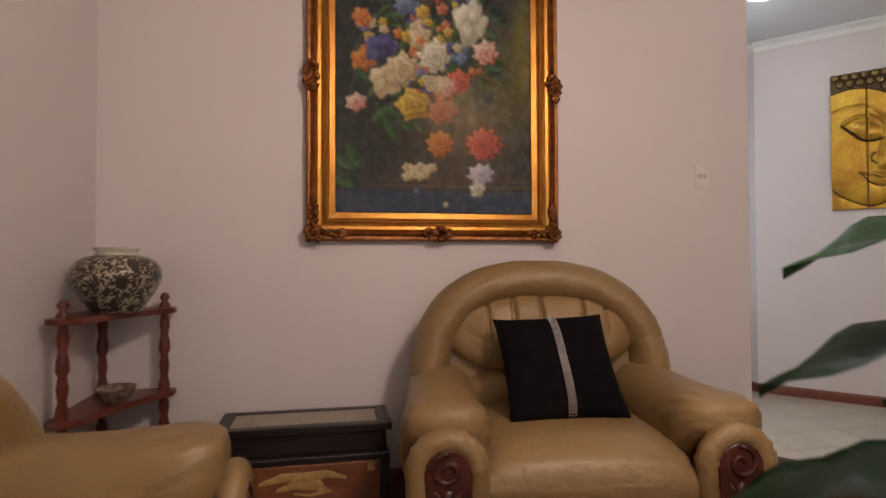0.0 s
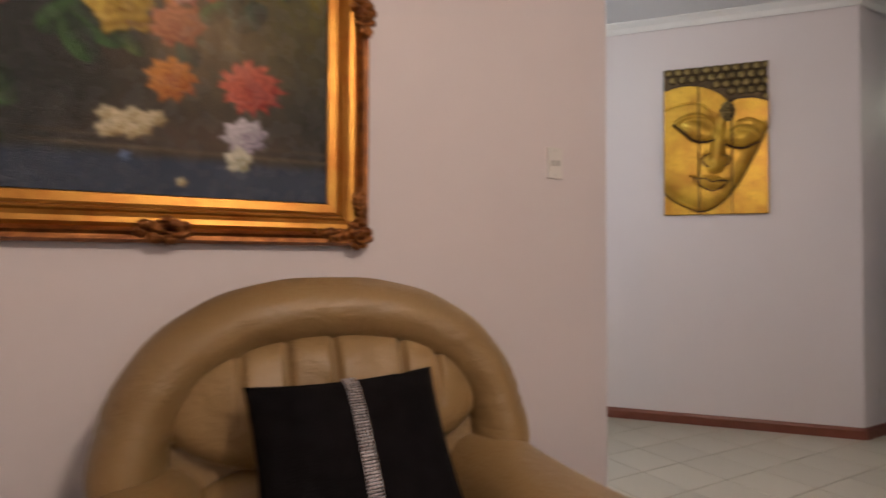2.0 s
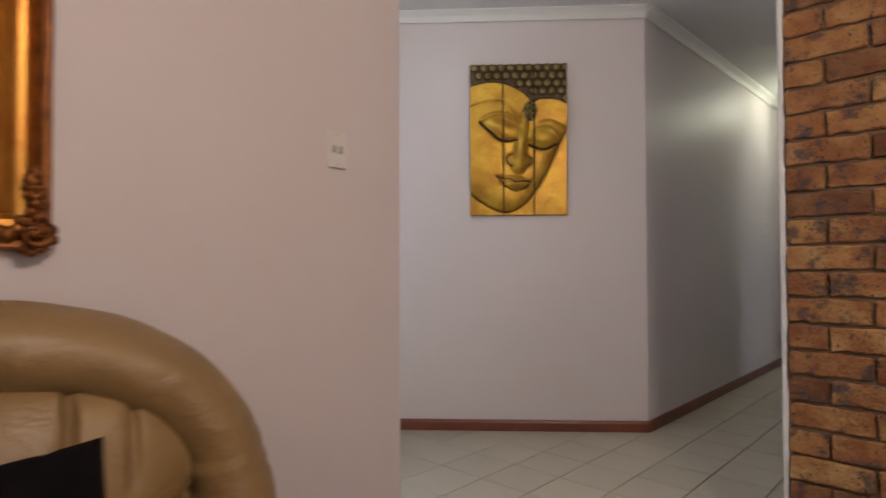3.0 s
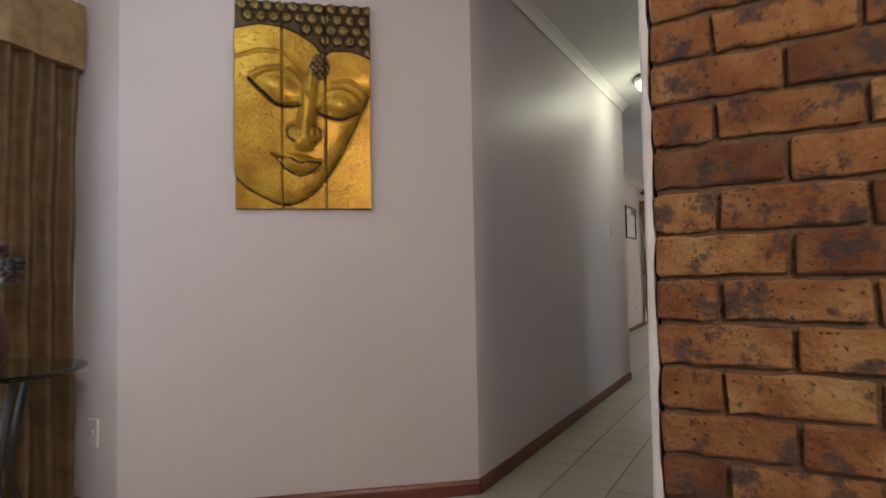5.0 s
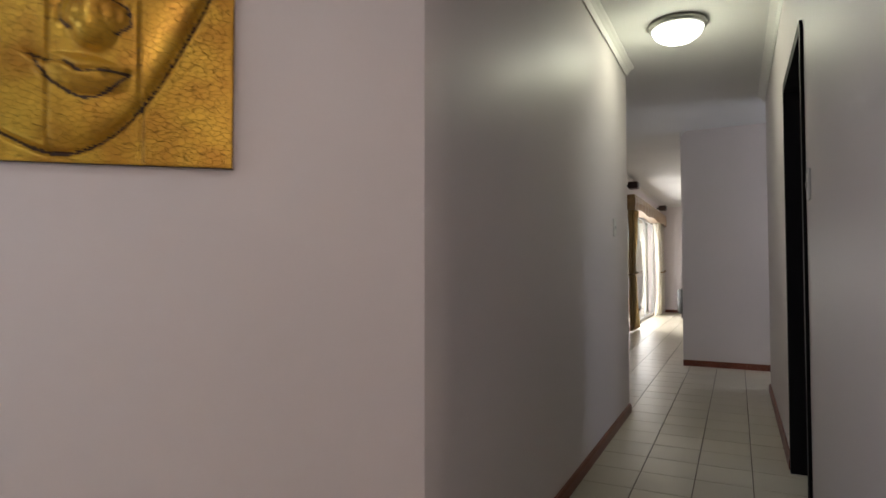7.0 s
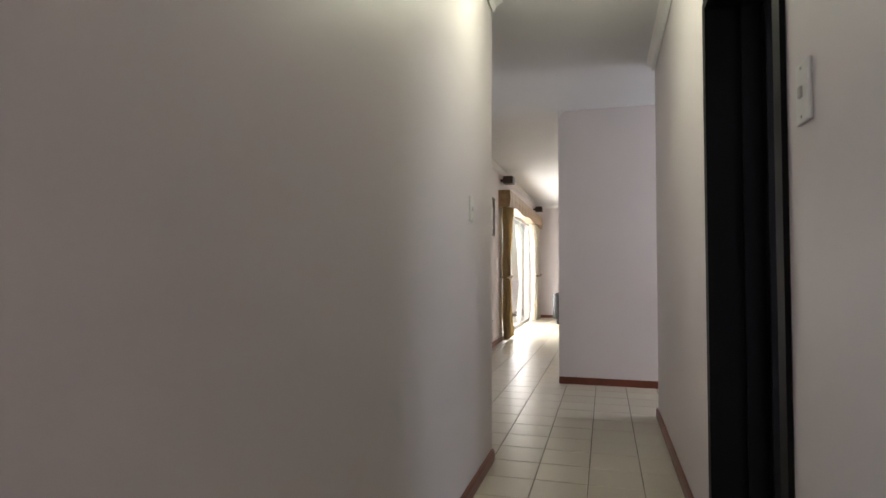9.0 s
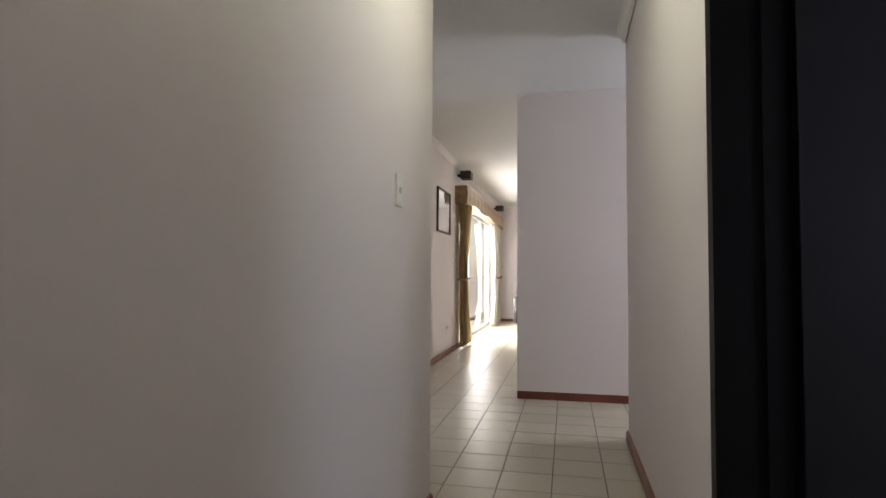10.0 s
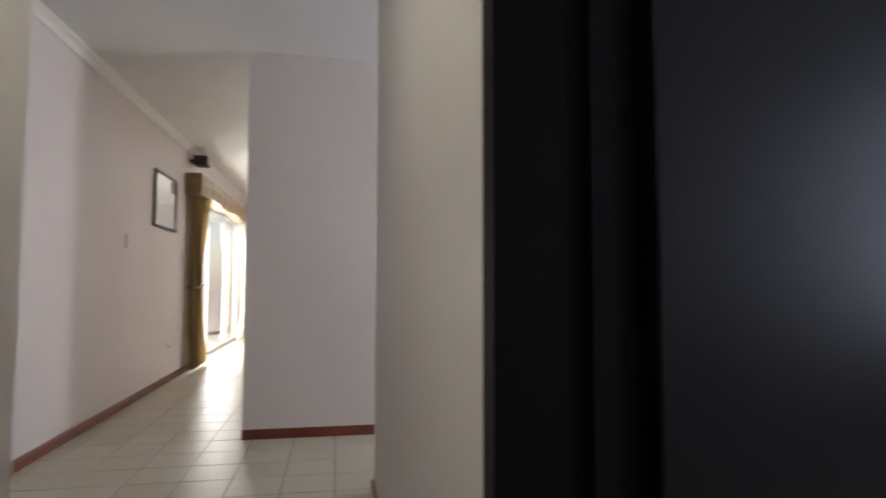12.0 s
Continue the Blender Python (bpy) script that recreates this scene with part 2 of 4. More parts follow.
def thing(name, label, category, m=Matrix(), group=""):
    ob = new(name)
    ob.matrix_world = m
    return tagged(ob, label, category, group)


def structure(name, bm, mat, label, smooth=False):
    return tagged(part(name, bm, mat, None, "", smooth), label, name.split("_")[0], kind="structure")


def box(bm, x0, x1, y0, y1, z0, z1, bevel=0.0):
    r = bmesh.ops.create_cube(bm, size=1)
    bmesh.ops.transform(bm, matrix=Matrix.LocRotScale(((x0 + x1) / 2, (y0 + y1) / 2, (z0 + z1) / 2), None, (x1 - x0, y1 - y0, z1 - z0)), verts=r["verts"])
    if bevel:
        bmesh.ops.bevel(bm, geom=list({e for v in r["verts"] for e in v.link_edges}), offset=bevel, segments=2, affect="EDGES", profile=0.5)


def boxed(x0, x1, y0, y1, z0, z1, bevel=0.0):
    bm = bmesh.new()
    box(bm, x0, x1, y0, y1, z0, z1, bevel)
    return bm


def lathe(profile, n=28, bm=None, m=Matrix()):
    bm = bm or bmesh.new()
    rings = [[bm.verts.new(m @ Vector((r * math.cos(k * math.tau / n), r * math.sin(k * math.tau / n), z))) for k in range(n)] for r, z in profile]
    for a, b in zip(rings, rings[1:]):
        for k in range(n):
            bm.faces.new((a[k], a[(k + 1) % n], b[(k + 1) % n], b[k]))
    bm.faces.new(rings[0][::-1])
    bm.faces.new(rings[-1])
    return bm


def loft(rings, bm=None, closed=True, caps=True):
    bm = bm or bmesh.new()
    vs = [[bm.verts.new(p) for p in r] for r in rings]
    n = len(vs[0])
    for a, b in zip(vs, vs[1:]):
        for k in range(n if closed else n - 1):
            bm.faces.new((a[k], a[(k + 1) % n], b[(k + 1) % n], b[k]))
    if caps and closed:
        bm.faces.new(vs[0][::-1])
        bm.faces.new(vs[-1])
    return bm


def tube(points, radius, n=8, bm=None):
    pts = [Vector(p) for p in points]
    rings = []
    for i, p in enumerate(pts):
        d = (pts[min(i + 1, len(pts) - 1)] - pts[max(i - 1, 0)]).normalized()
        u = d.orthogonal().normalized() if not rings else (u - d * u.dot(d)).normalized()
        w = d.cross(u)
        r = radius[i] if isinstance(radius, (list, tuple)) else radius
        rings.append([p + (u * math.cos(k * math.tau / n) + w * math.sin(k * math.tau / n)) * r for k in range(n)])
    return loft(rings, bm)


def ball(bm, c, r, sub=1, scale=(1, 1, 1)):
    q = bmesh.ops.create_icosphere(bm, subdivisions=sub, radius=r)
    bmesh.ops.transform(bm, matrix=Matrix.LocRotScale(c, None, scale), verts=q["verts"])


# ---- plan (metres) ----
YN, XL, EX = 2.704, -0.935, 2.072          # painting wall, side wall, end of painting wall
AX, AY, LX, LY = 4.108, 2.715, 3.109, 3.891  # angled wall from corridor corner to hall corner
BX, YD, DX = 7.281, 1.739, 8.556            # end of corridor wall, other corridor wall, its end
CX, CY, YF, XE = 9.655, 2.525, 3.63, 17.6  # cross wall, its end, far room wall, far room end
DN, DF, DT = 5.431, 6.346, 2.03            # doorway
RX, RY = 2.90, 1.694                      # brick wall face and end
YH, TOP = 4.22, 2.58                       # hall window wall, ceiling
YS = -3.0
YP = RY + 0.022                            # plaster edge at the bricks

# ---- structure ----
bm = boxed(XL, EX, YN, YN + 0.14, 0, TOP)
structure("wall_north", bm, WALL, "pale pink satin painted wall behind the armchair")
structure("wall_west", boxed(XL - 0.15, XL, YS, YN + 0.14, 0, TOP), WALL, "pale painted side wall of the living room")


def holed_wall(u0, u1, holes, build):
    """Wall along u with holes (a, b, sill, head); build(a, b, z0, z1) adds one block."""
    u = u0
    for a, b, s, h in holes:
        build(u, a, 0, TOP)
        if s > 0:
            build(a, b, 0, s)
        build(a, b, h, TOP)
        u = b
    build(u, u1, 0, TOP)


bm = bmesh.new()
holed_wall(XL - 0.15, RX + 0.15, [(-0.4, 2.2, 0.6, 2.3)], lambda a, b, z0, z1: box(bm, a, b, YS - 0.15, YS, z0, z1))
structure("wall_south", bm, WALL, "pale painted living room wall with a wide window")
bm = bmesh.new()
holed_wall(-1.5, LX + 0.12, [(1.0, 2.9, 0.5, 2.15)], lambda a, b, z0, z1: box(bm, a, b, YH, YH + 0.15, z0, z1))
structure("wall_hall_window", bm, WALL, "pale painted hall wall with a curtained window")
structure("wall_hall_west", boxed(-1.65, -1.5, YN + 0.14, YH + 0.15, 0, TOP), WALL, "pale painted end wall of the hall")
structure("wall_hall_back", boxed(-1.65, XL - 0.15, YN, YN + 0.14, 0, TOP), WALL, "pale painted wall closing the hall")
# angled wall, short hall return and corridor wall as one solid
bm = bmesh.new()
plan = [(LX, YH), (LX, LY), (AX, AY), (BX, AY), (BX, YF), (BX - 0.14, YF), (BX - 0.14, AY + 0.14), (AX + 0.08, AY + 0.14), (LX + 0.14, LY + 0.07), (LX + 0.14, YH)]
loft([[(x, y, 0) for x, y in plan], [(x, y, TOP) for x, y in plan]], bm)
structure("wall_corridor", bm, WALL, "pale satin painted angled wall continuing along the corridor")
# brick wall core with its plastered edge
structure("wall_brick", boxed(RX + 0.012, RX + 0.10, YS, RY - 0.004, 0, TOP), MORTAR, "brown recessed mortar bed of the face-brick wall")
bm = bmesh.new()
holed_wall(5.0, DX, [(DN, DF, 0, DT)], lambda a, b, z0, z1: box(bm, a, b, YD - 0.24, YD, z0, z1))
plan = [(RX + 0.10, YD - 0.24), (5.0, YD - 0.24), (5.0, YD), (RX + 0.10, YP)]
loft([[(x, y, 0) for x, y in plan], [(x, y, TOP) for x, y in plan]], bm)
structure("wall_corridor_door", bm, WALL, "pale satin painted corridor wall with a dark doorway")
# uneven plaster edge next to the bricks
rng = random.Random(4)
rings = []
for i in range(61):
    z = TOP * i / 60
    j = rng.uniform(-0.004, 0.004)
    rings.append([(RX + 0.002 + j, RY + 0.004 + j, z), (RX + 0.10, RY + 0.004, z), (RX + 0.10, YP, z), (RX + 0.012 + j, YP, z), (RX + 0.003 + j, YP - 0.006, z)])
structure("trim_plaster_edge", loft(rings), CORN, "rough white plaster edge beside the face bricks")
bm = bmesh.new()
holed_wall(RX + 0.10, DX, [(3.6, 4.8, 0.75, 2.15)], lambda a, b, z0, z1: box(bm, a, b, -1.6, -1.46, z0, z1))
structure("wall_room_back", bm, WALL, "plain wall closing the dark side room")
structure("wall_room_side", boxed(RX + 0.10, RX + 0.24, -1.46, YD - 0.24, 0, TOP), WALL, "plain wall of the dark side room")
structure("wall_room_end", boxed(DX - 0.14, DX, -1.46, YD - 0.24, 0, TOP), WALL, "plain wall of the side room at the passage")
structure("wall_cross", boxed(CX, CX + 0.14, -1.46, CY, 0, TOP), WALL, "pale painted wall across the end of the corridor")
bm = bmesh.new()
holed_wall(DX, CX + 0.14, [(8.72, 9.48, 0.85, 2.15)], lambda a, b, z0, z1: box(bm, a, b, -1.6, -1.46, z0, z1))
structure("wall_passage_end", bm, WALL, "plain wall closing the side passage")
bm = bmesh.new()
holed_wall(BX - 0.14, XE + 0.15, [(12.95, 16.9, 0, 2.1)], lambda a, b, z0, z1: box(bm, a, b, YF, YF + 0.2, z0, z1))
structure("wall_far", bm, WALL, "pale painted dining room wall with a sliding door")
structure("wall_east", boxed(XE, XE + 0.15, -1.46, YF, 0, TOP), WALL, "pale painted end wall of the far room")
structure("wall_far_south", boxed(CX + 0.14, XE, -1.6, -1.46, 0, TOP), WALL, "plain wall closing the far room")
structure("ceiling", boxed(-1.8, XE + 0.3, YS - 0.3, YH + 0.3, TOP, TOP + 0.12), CEIL, "white painted plasterboard ceiling")
structure("floor", boxed(-1.8, XE + 0.3, YS - 0.3, YH + 0.3, -0.2, -0.004), GROUT, "brown grout bed under the glazed floor tiles")
# Glowing sheet added for the blown-out daylight; it also lights the far room.
structure("backdrop", boxed(9, 22, YF + 3.4, YF + 3.5, -0.06, 6), BRIGHT, "glowing sheet in place of the blown-out daylight outside the sliding door")
structure("ground", boxed(-60, 80, YH + 0.32, 80, -0.3, -0.06), PAVE, "sunlit paving outside the house")


# skirting and cornice follow wall runs; the outward side is to the left of each run
def run_profile(name, a, b, prof, mat, label, z=0.0, ext=0.0):
    a, b = Vector((*a, 0)), Vector((*b, 0))
    d = (b - a).normalized()
    nrm = Vector((-d.y, d.x, 0))
    a, b = a - d * ext, b + d * ext
    rings = [[p + nrm * u + Vector((0, 0, z + w)) for u, w in prof] for p in (a, b)]
    structure(name, loft(rings), mat, label)


SK = [(0.0, 0), (0.016, 0), (0.016, 0.05), (0.009, 0.064), (0.0, 0.066)]
CO = [(0.0, 0), (0.008, -0.062), (0.012, -0.062), (0.016, -0.050), (0.025, -0.030), (0.044, -0.016), (0.056, -0.010), (0.062, -0.006), (0.062, 0)]
RUNS = [((EX, YN), (XL, YN)), ((XL, YN), (XL, YS)), ((AX, AY), (LX, LY)), ((LX, LY), (LX, YH)), ((LX, YH), (-1.5, YH)), ((BX, AY), (AX, AY)),
        ((BX, YF), (BX, AY)), ((XE, YF), (BX, YF)), ((CX, CY), (CX, -1.46)), ((CX + 0.14, CY), (CX, CY)), ((XE, -1.46), (XE, YF)),
        ((EX, YN + 0.14), (EX, YN)), ((-1.5, YN + 0.14), (EX, YN + 0.14)), ((DX, -1.46), (DX, YD))]
for a, b in RUNS:
    run_profile("trim_cornice", b, a, [(-u, w) for u, w in CO], CORN, "moulded white plaster ceiling cornice", TOP, 0.0)
    if (a, b) == ((XE, YF), (BX, YF)):
        for c, d in ((b, (12.93, YF)), ((16.92, YF), a)):
            run_profile("baseboard", c, d, [(-u, w) for u, w in SK], SKIRT, "varnished reddish-brown wooden skirting board")
    else:
        run_profile("baseboard", b, a, [(-u, w) for u, w in SK], SKIRT, "varnished reddish-brown wooden skirting board", 0, 0.0)
for a, b in (((RX + 0.04, YP), (5.0, YD)), ((5.0, YD), (DN - 0.03, YD)), ((DF + 0.03, YD), (DX + 0.014, YD))):
    run_profile("baseboard", a, b, SK, SKIRT, "varnished reddish-brown wooden skirting board")
run_profile("trim_cornice", (RX, YP), (DX, YD), CO, CORN, "moulded white plaster ceiling cornice", TOP)


# ---- living room ----
def back_outline(w, z0, h, p, n=64):
    """Arched outline of a padded back, from one end over the top to the other."""
    out = []
    for i in range(n + 1):
        a = math.pi * (1 - i / n)
        c, q = math.cos(a), math.sin(a)
        out.append(Vector((w * math.copysign(abs(c) ** (2 / p), c), 0, z0 + h * max(q, 0) ** (2 / p))))
    return out


def back_roll(w, z0, h, p, y, lean, rin, rdep):
    """Fat leather roll bent along the arch, pinched where the folds gather."""
    outer = back_outline(w, z0, h, p, 110)
    n = len(outer)
    cum = [0.0]
    for a, b in zip(outer, outer[1:]):
        cum.append(cum[-1] + (b - a).length)
    rings = []
    for i, o in enumerate(outer):
        t = (outer[min(i + 1, n - 1)] - outer[max(i - 1, 0)]).normalized()
        inward = Vector((t.z, 0, -t.x))
        s = min(cum[i], cum[-1] - cum[i])
        fold = sum(math.exp(-((s - c) / 0.007) ** 2) * d for c, d in ((0.13, 0.05), (0.165, 0.08), (0.21, 0.04)))
        end = math.sqrt(max(0.0, 1 - max(0.0, (0.035 - s) / 0.035) ** 2)) * 0.25 + 0.75
        c = o + inward * rin + Vector((0, y + lean * (o.z - z0), 0))
        ring = []
        for k in range(32):
            a = k * math.tau / 32
            pucker = 1 - fold * (0.6 + 0.4 * math.sin(a * 3)) + 0.012 * math.sin(s * 38 + a * 2)
            ring.append(c + inward * (math.cos(a) * rin * end * pucker) + Vector((0, -math.sin(a) * rdep * end * pucker, 0)))
        rings.append(ring)
    return loft(rings)


def back_pad(a, zc, up, down, y, lean, depth, pleats):
    """Oval pillow with pleats that run down from its upper seam."""
    nx, nz = 150, 70
    bm = bmesh.new()
    grid = []
    for j in range(nz + 1):
        v = -1 + 2 * j / nz
        row = []
        for i in range(nx + 1):
            u = -1 + 2 * i / nx
            f = math.sqrt(max(0.0, 1 - 0.5 * v * v)), math.sqrt(max(0.0, 1 - 0.5 * u * u))
            X, Zr = u * f[0], v * f[1]
            k = (abs(X) ** 2.2 + abs(Zr) ** 2.2) ** (1 / 2.2)
            z = zc + Zr * (up if v > 0 else down)
            x = X * a
            bulge = math.sqrt(max(0.0, 1 - min(1.0, k) ** 3.4))
            pl = sum(math.exp(-((x - c - 0.12 * c * (z - zc - up)) / 0.008) ** 2) for c in pleats) * min(1, max(0, 0.25 + 1.1 * Zr))
            row.append(bm.verts.new((x, y + lean * (z - zc) - depth * bulge * (1 - 0.45 * pl) + 0.004 * math.sin(x * 23 + z * 31) * bulge, z)))
        grid.append(row)
    for r0, r1 in zip(grid, grid[1:]):
        for i in range(nx):
            bm.faces.new((r0[i], r0[i + 1], r1[i + 1], r1[i]))
    edge = grid[0][:-1] + [r[-1] for r in grid[:-1]] + grid[-1][:0:-1] + [r[0] for r in grid[:0:-1]]
    back = [bm.verts.new((v.co.x * 0.96, v.co.y + 0.05, zc + (v.co.z - zc) * 0.96)) for v in edge]
    for p0, p1, q1, q0 in zip(edge, edge[1:] + edge[:1], back[1:] + back[:1], back):
        bm.faces.new((p0, p1, q1, q0))
    bm.faces.new(back)
    return bm


def arm_pillow(side, cx0, cx1, yb, yf, top, hw):
    """Padded arm that flares outwards and ends in a gathered dome."""
    rings = []
    n = 46
    for i in range(n + 1):
        t = i / n
        y = yb + (yf - yb) * t
        s = (y - yf) / 0.13
        dome = math.sqrt(max(0.0, 1 - (1 - min(1.0, s)) ** 2)) if s < 1 else 1.0
        gather = max(0.0, 1 - abs(s - 0.75) / 0.9)
        cx = side * (cx0 + (cx1 - cx0) * t)
        w = (hw + 0.012 * t) * (0.40 + 0.60 * dome)
        zt = top - 0.018 * math.sin(math.pi * t) - 0.05 * (1 - dome)
        zb = 0.20 + 0.25 * max(0.0, 1 - max(s, 0) / 1.6)
        ring = []
        for k in range(64):
            a = k * math.tau / 64
            c, q = math.cos(a), math.sin(a)
            wr = 1 - 0.045 * gather * (0.5 + 0.5 * math.sin(a * 15 + 0.7 * math.sin(a * 4) + t * 9)) ** 2
            ring.append((cx + w * wr * math.copysign(abs(c) ** 0.8, c), y, (zt + zb) / 2 + (zt - zb) / 2 * wr * math.copysign(abs(q) ** 0.72, q)))
        rings.append(ring)
    return loft(rings)


def arm_front(base, side, cx, yf, zc):
    """Carved wooden facing of an arm inside a puckered leather roll."""
    def outline(r, low):
        left = [(cx - side * r * math.cos(a), zc + 1.02 * r * math.sin(a)) for a in [math.pi * k / 22 for k in range(23)]]
        return [(cx - side * low * 0.62, 0.06), (cx - side * low * 0.86, 0.20)] + left + [(cx + side * low * 0.80, 0.20), (cx + side * low * 0.48, 0.06)]
    pts = [(x, yf + 0.012, z) for x, z in outline(0.086, 0.098)]
    radii = [0.036 + 0.0032 * math.sin(k * 2.6) for k in range(len(pts))]
    part("scroll", tube(pts, radii, 16), LEATHER, base, "gathered leather roll round the arm front", smooth=True)
    rings = []
    for r, low, y in ((0.078, 0.085, yf + 0.03), (0.076, 0.083, yf - 0.008), (0.064, 0.070, yf - 0.020)):
        rings.append([(x, y, z) for x, z in outline(r, low)])
    facing = part("arm_facing", loft(rings), MAHOG, base, "carved dark mahogany arm facing")
    carve = bmesh.new()
    spiral = [(cx + side * (0.010 + 0.0021 * k) * math.cos(k * 0.42), yf - 0.020, zc + 0.012 + (0.010 + 0.0021 * k) * math.sin(k * 0.42)) for k in range(20)]
    tube(spiral, 0.008, 6, carve)
    for k in range(6):
        ball(carve, (cx + 0.016 * math.sin(k * 2.2), yf - 0.018, zc - 0.065 - 0.043 * k), 0.022, 2, (1, 0.5, 1.15))
        tube([(cx + 0.018 * j, yf - 0.019, zc - 0.085 - 0.043 * k + 0.010 * j * j) for j in range(-2, 3)], 0.005, 6, carve)
    part("carving", carve, MAHOG, facing, smooth=True)


def seat_furniture(name, label, category, m, hw, yb, yf, yr, top, z0, p, arm_top, bays, pleats):
    """Padded seat: hw outer half width at the back, yb rear, yf front, yr middle of the back roll."""
    base = thing(name, label, category, m)
    rin, rdep, lean = 0.082, 0.115, 0.14
    part("base", boxed(-hw + 0.06, hw - 0.06, yf + 0.07, yb - 0.03, 0.04, 0.30, 0.02), LEATHER, base)
    shell = [(v.x * 0.93, v.z - 0.02) for v in back_outline(hw - 0.02, z0, top - z0, p, 40)]
    shell = [(-hw + 0.05, 0.10)] + shell + [(hw - 0.05, 0.10)]
    part("back_panel", loft([[(x, y + lean * (z - z0) * 0.8, z) for x, z in shell] for y in (yr - 0.02, yb - 0.015)]), LEATHER, base, smooth=False)
    part("backrest", back_roll(hw - 0.02, z0, top - z0, p, yr, lean, rin, rdep), LEATHER, base, "fat arched leather roll round the back", smooth=True)
    part("back_cushion", back_pad(hw - 0.165, 0.665, top - 0.665 - 0.128, 0.15, yr + 0.005, lean, 0.095, pleats), LEATHER, base, "pleated oval back pad", smooth=True)
    part("lumbar_cushion", back_pad(hw - 0.215, 0.455, 0.105, 0.13, yr - 0.005, lean, 0.115, []), LEATHER, base, smooth=True)
    inner = hw - 0.235
    for k in range(bays):
        w = 2 * inner / bays
        cx = -inner + w * (k + 0.5)
        rings = []
        for i in range(41):
            t = i / 40
            y = yr - 0.02 + (yf - yr + 0.02) * t
            s = (y - yf) / 0.16
            f = math.sqrt(max(0.0, 1 - (1 - min(1.0, s)) ** 2)) if s < 1 else 1.0
            zt, zb = 0.425 + 0.012 * math.sin(math.pi * t) - 0.10 * (1 - f), 0.16 + 0.08 * (1 - f)
            ring = []
            for q in range(72):
                a = q * math.tau / 72
                c, e = math.cos(a), math.sin(a)
                g = max(0.0, 1 - abs(s - 0.6) / 0.8) * abs(c) ** 3
                wr = 1 - 0.03 * g * (0.5 + 0.5 * math.sin(a * 26))
                ring.append((cx + (w / 2 + 0.02) * wr * math.copysign(abs(c) ** 0.5, c), y, (zt + zb) / 2 + (zt - zb) / 2 * wr * math.copysign(abs(e) ** 0.62, e)))
            rings.append(ring)
        part("seat", loft(rings), LEATHER, base, smooth=True)
    for side in (-1, 1):
        part("arm", arm_pillow(side, hw - 0.140, hw - 0.122, yr + 0.06, yf + 0.028, arm_top, 0.132), LEATHER, base, smooth=True)
        x0, x1 = sorted((side * (hw - 0.20), side * (hw - 0.03)))
        part("arm_base", boxed(x0, x1, yf + 0.025, yr + 0.05, 0.05, 0.36, 0.03), LEATHER, base)
        arm_front(base, side, side * (hw - 0.122), yf, 0.368)
    for x in (-hw + 0.14, hw - 0.14):
        for y in (yf + 0.12, yb - 0.08):
            part("foot", lathe([(0.022, 0), (0.03, 0.015), (0.026, 0.045)], 14, None, Matrix.Translation((x, y, 0))), MAHOG, base)
    return base


CHAIR = pose(0.785, 2.14, 0.012, 0, 0, -8)
seat_furniture("armchair", "tan leather armchair with arched pleated back and carved mahogany arm fronts", "armchair", CHAIR, 0.545, 0.36, -0.45, 0.225, 0.965, 0.50, 2.35, 0.565, 1, [-0.22, -0.115, -0.005, 0.165, 0.26])
seat_furniture("sofa", "tan leather sofa with rolled arms against the side wall", "sofa", pose(-0.575, 0.93, 0.012, 0, 0, 90), 0.80, 0.355, -0.34, 0.19, 0.88, 0.50, 2.3, 0.592, 2, [-0.5, -0.38, -0.25, -0.12, 0, 0.12, 0.25, 0.38, 0.5])


def scatter_cushion(m):
    base = thing("scatter_cushion", "square black velvet cushion with a rhinestone stripe on the armchair", "cushion", m)
    n, s, bm = 28, 0.207, bmesh.new()

    def surf(u, v, side):
        e = (1 - abs(u) ** 3.2) * (1 - abs(v) ** 3.2)
        pin = 1 - 0.07 * (1 - abs(u * v)) * (u * u * v * v < 2)
        return Vector((u * s * (0.94 + 0.06 * abs(v) ** 2), side * (0.065 * max(e, 0) ** 0.55 + 0.003), v * s * (0.94 + 0.06 * abs(u) ** 2)))
    for side in (-1, 1):
        g = [[bm.verts.new(surf(-1 + 2 * i / n, -1 + 2 * j / n, side)) for j in range(n + 1)] for i in range(n + 1)]
        for i in range(n):
            for j in range(n):
                bm.faces.new((g[i][j], g[i + 1][j], g[i + 1][j + 1], g[i][j + 1]))
    bmesh.ops.remove_doubles(bm, verts=bm.verts, dist=0.0065)
    part("cover", bm, VELVET, base, smooth=True)
    bm = bmesh.new()
    for k in range(4):
        for j in range(58):
            p = surf(-0.055 + 0.037 * k + 0.02, -0.98 + 1.96 * j / 57, -1)
            ball(bm, p + Vector((0, -0.002, 0)), 0.0038, 1)
    tagged(part("rhinestone_stripe", bm, STONES, base, "sparkling silver rhinestone stripe"), kind="stuff")
    return base


scatter_cushion(CHAIR @ pose(0.000, -0.050, 0.588, -38, -2, 2))


def picture_frame_ring(w, h, prof, bm):
    """Mitred moulding: prof is (inset, out) pairs, front looks to -y."""
    rings = []
    for sx, sz in ((-1, -1), (1, -1), (1, 1), (-1, 1), (-1, -1)):
        rings.append([(sx * (w / 2 - i), -o, sz * (h / 2 - i)) for i, o in prof])
    loft(rings, bm, True, False)


def swag(bm, c, w, h, rng, n):
    for _ in range(n):
        a, r = rng.uniform(0, math.tau), math.sqrt(rng.random())
        ball(bm, (c[0] + w * r * math.cos(a), c[1] + rng.uniform(-0.006, 0.003), c[2] + h * r * math.sin(a)), rng.uniform(0.009, 0.017), 1, (1, 0.8, 1))


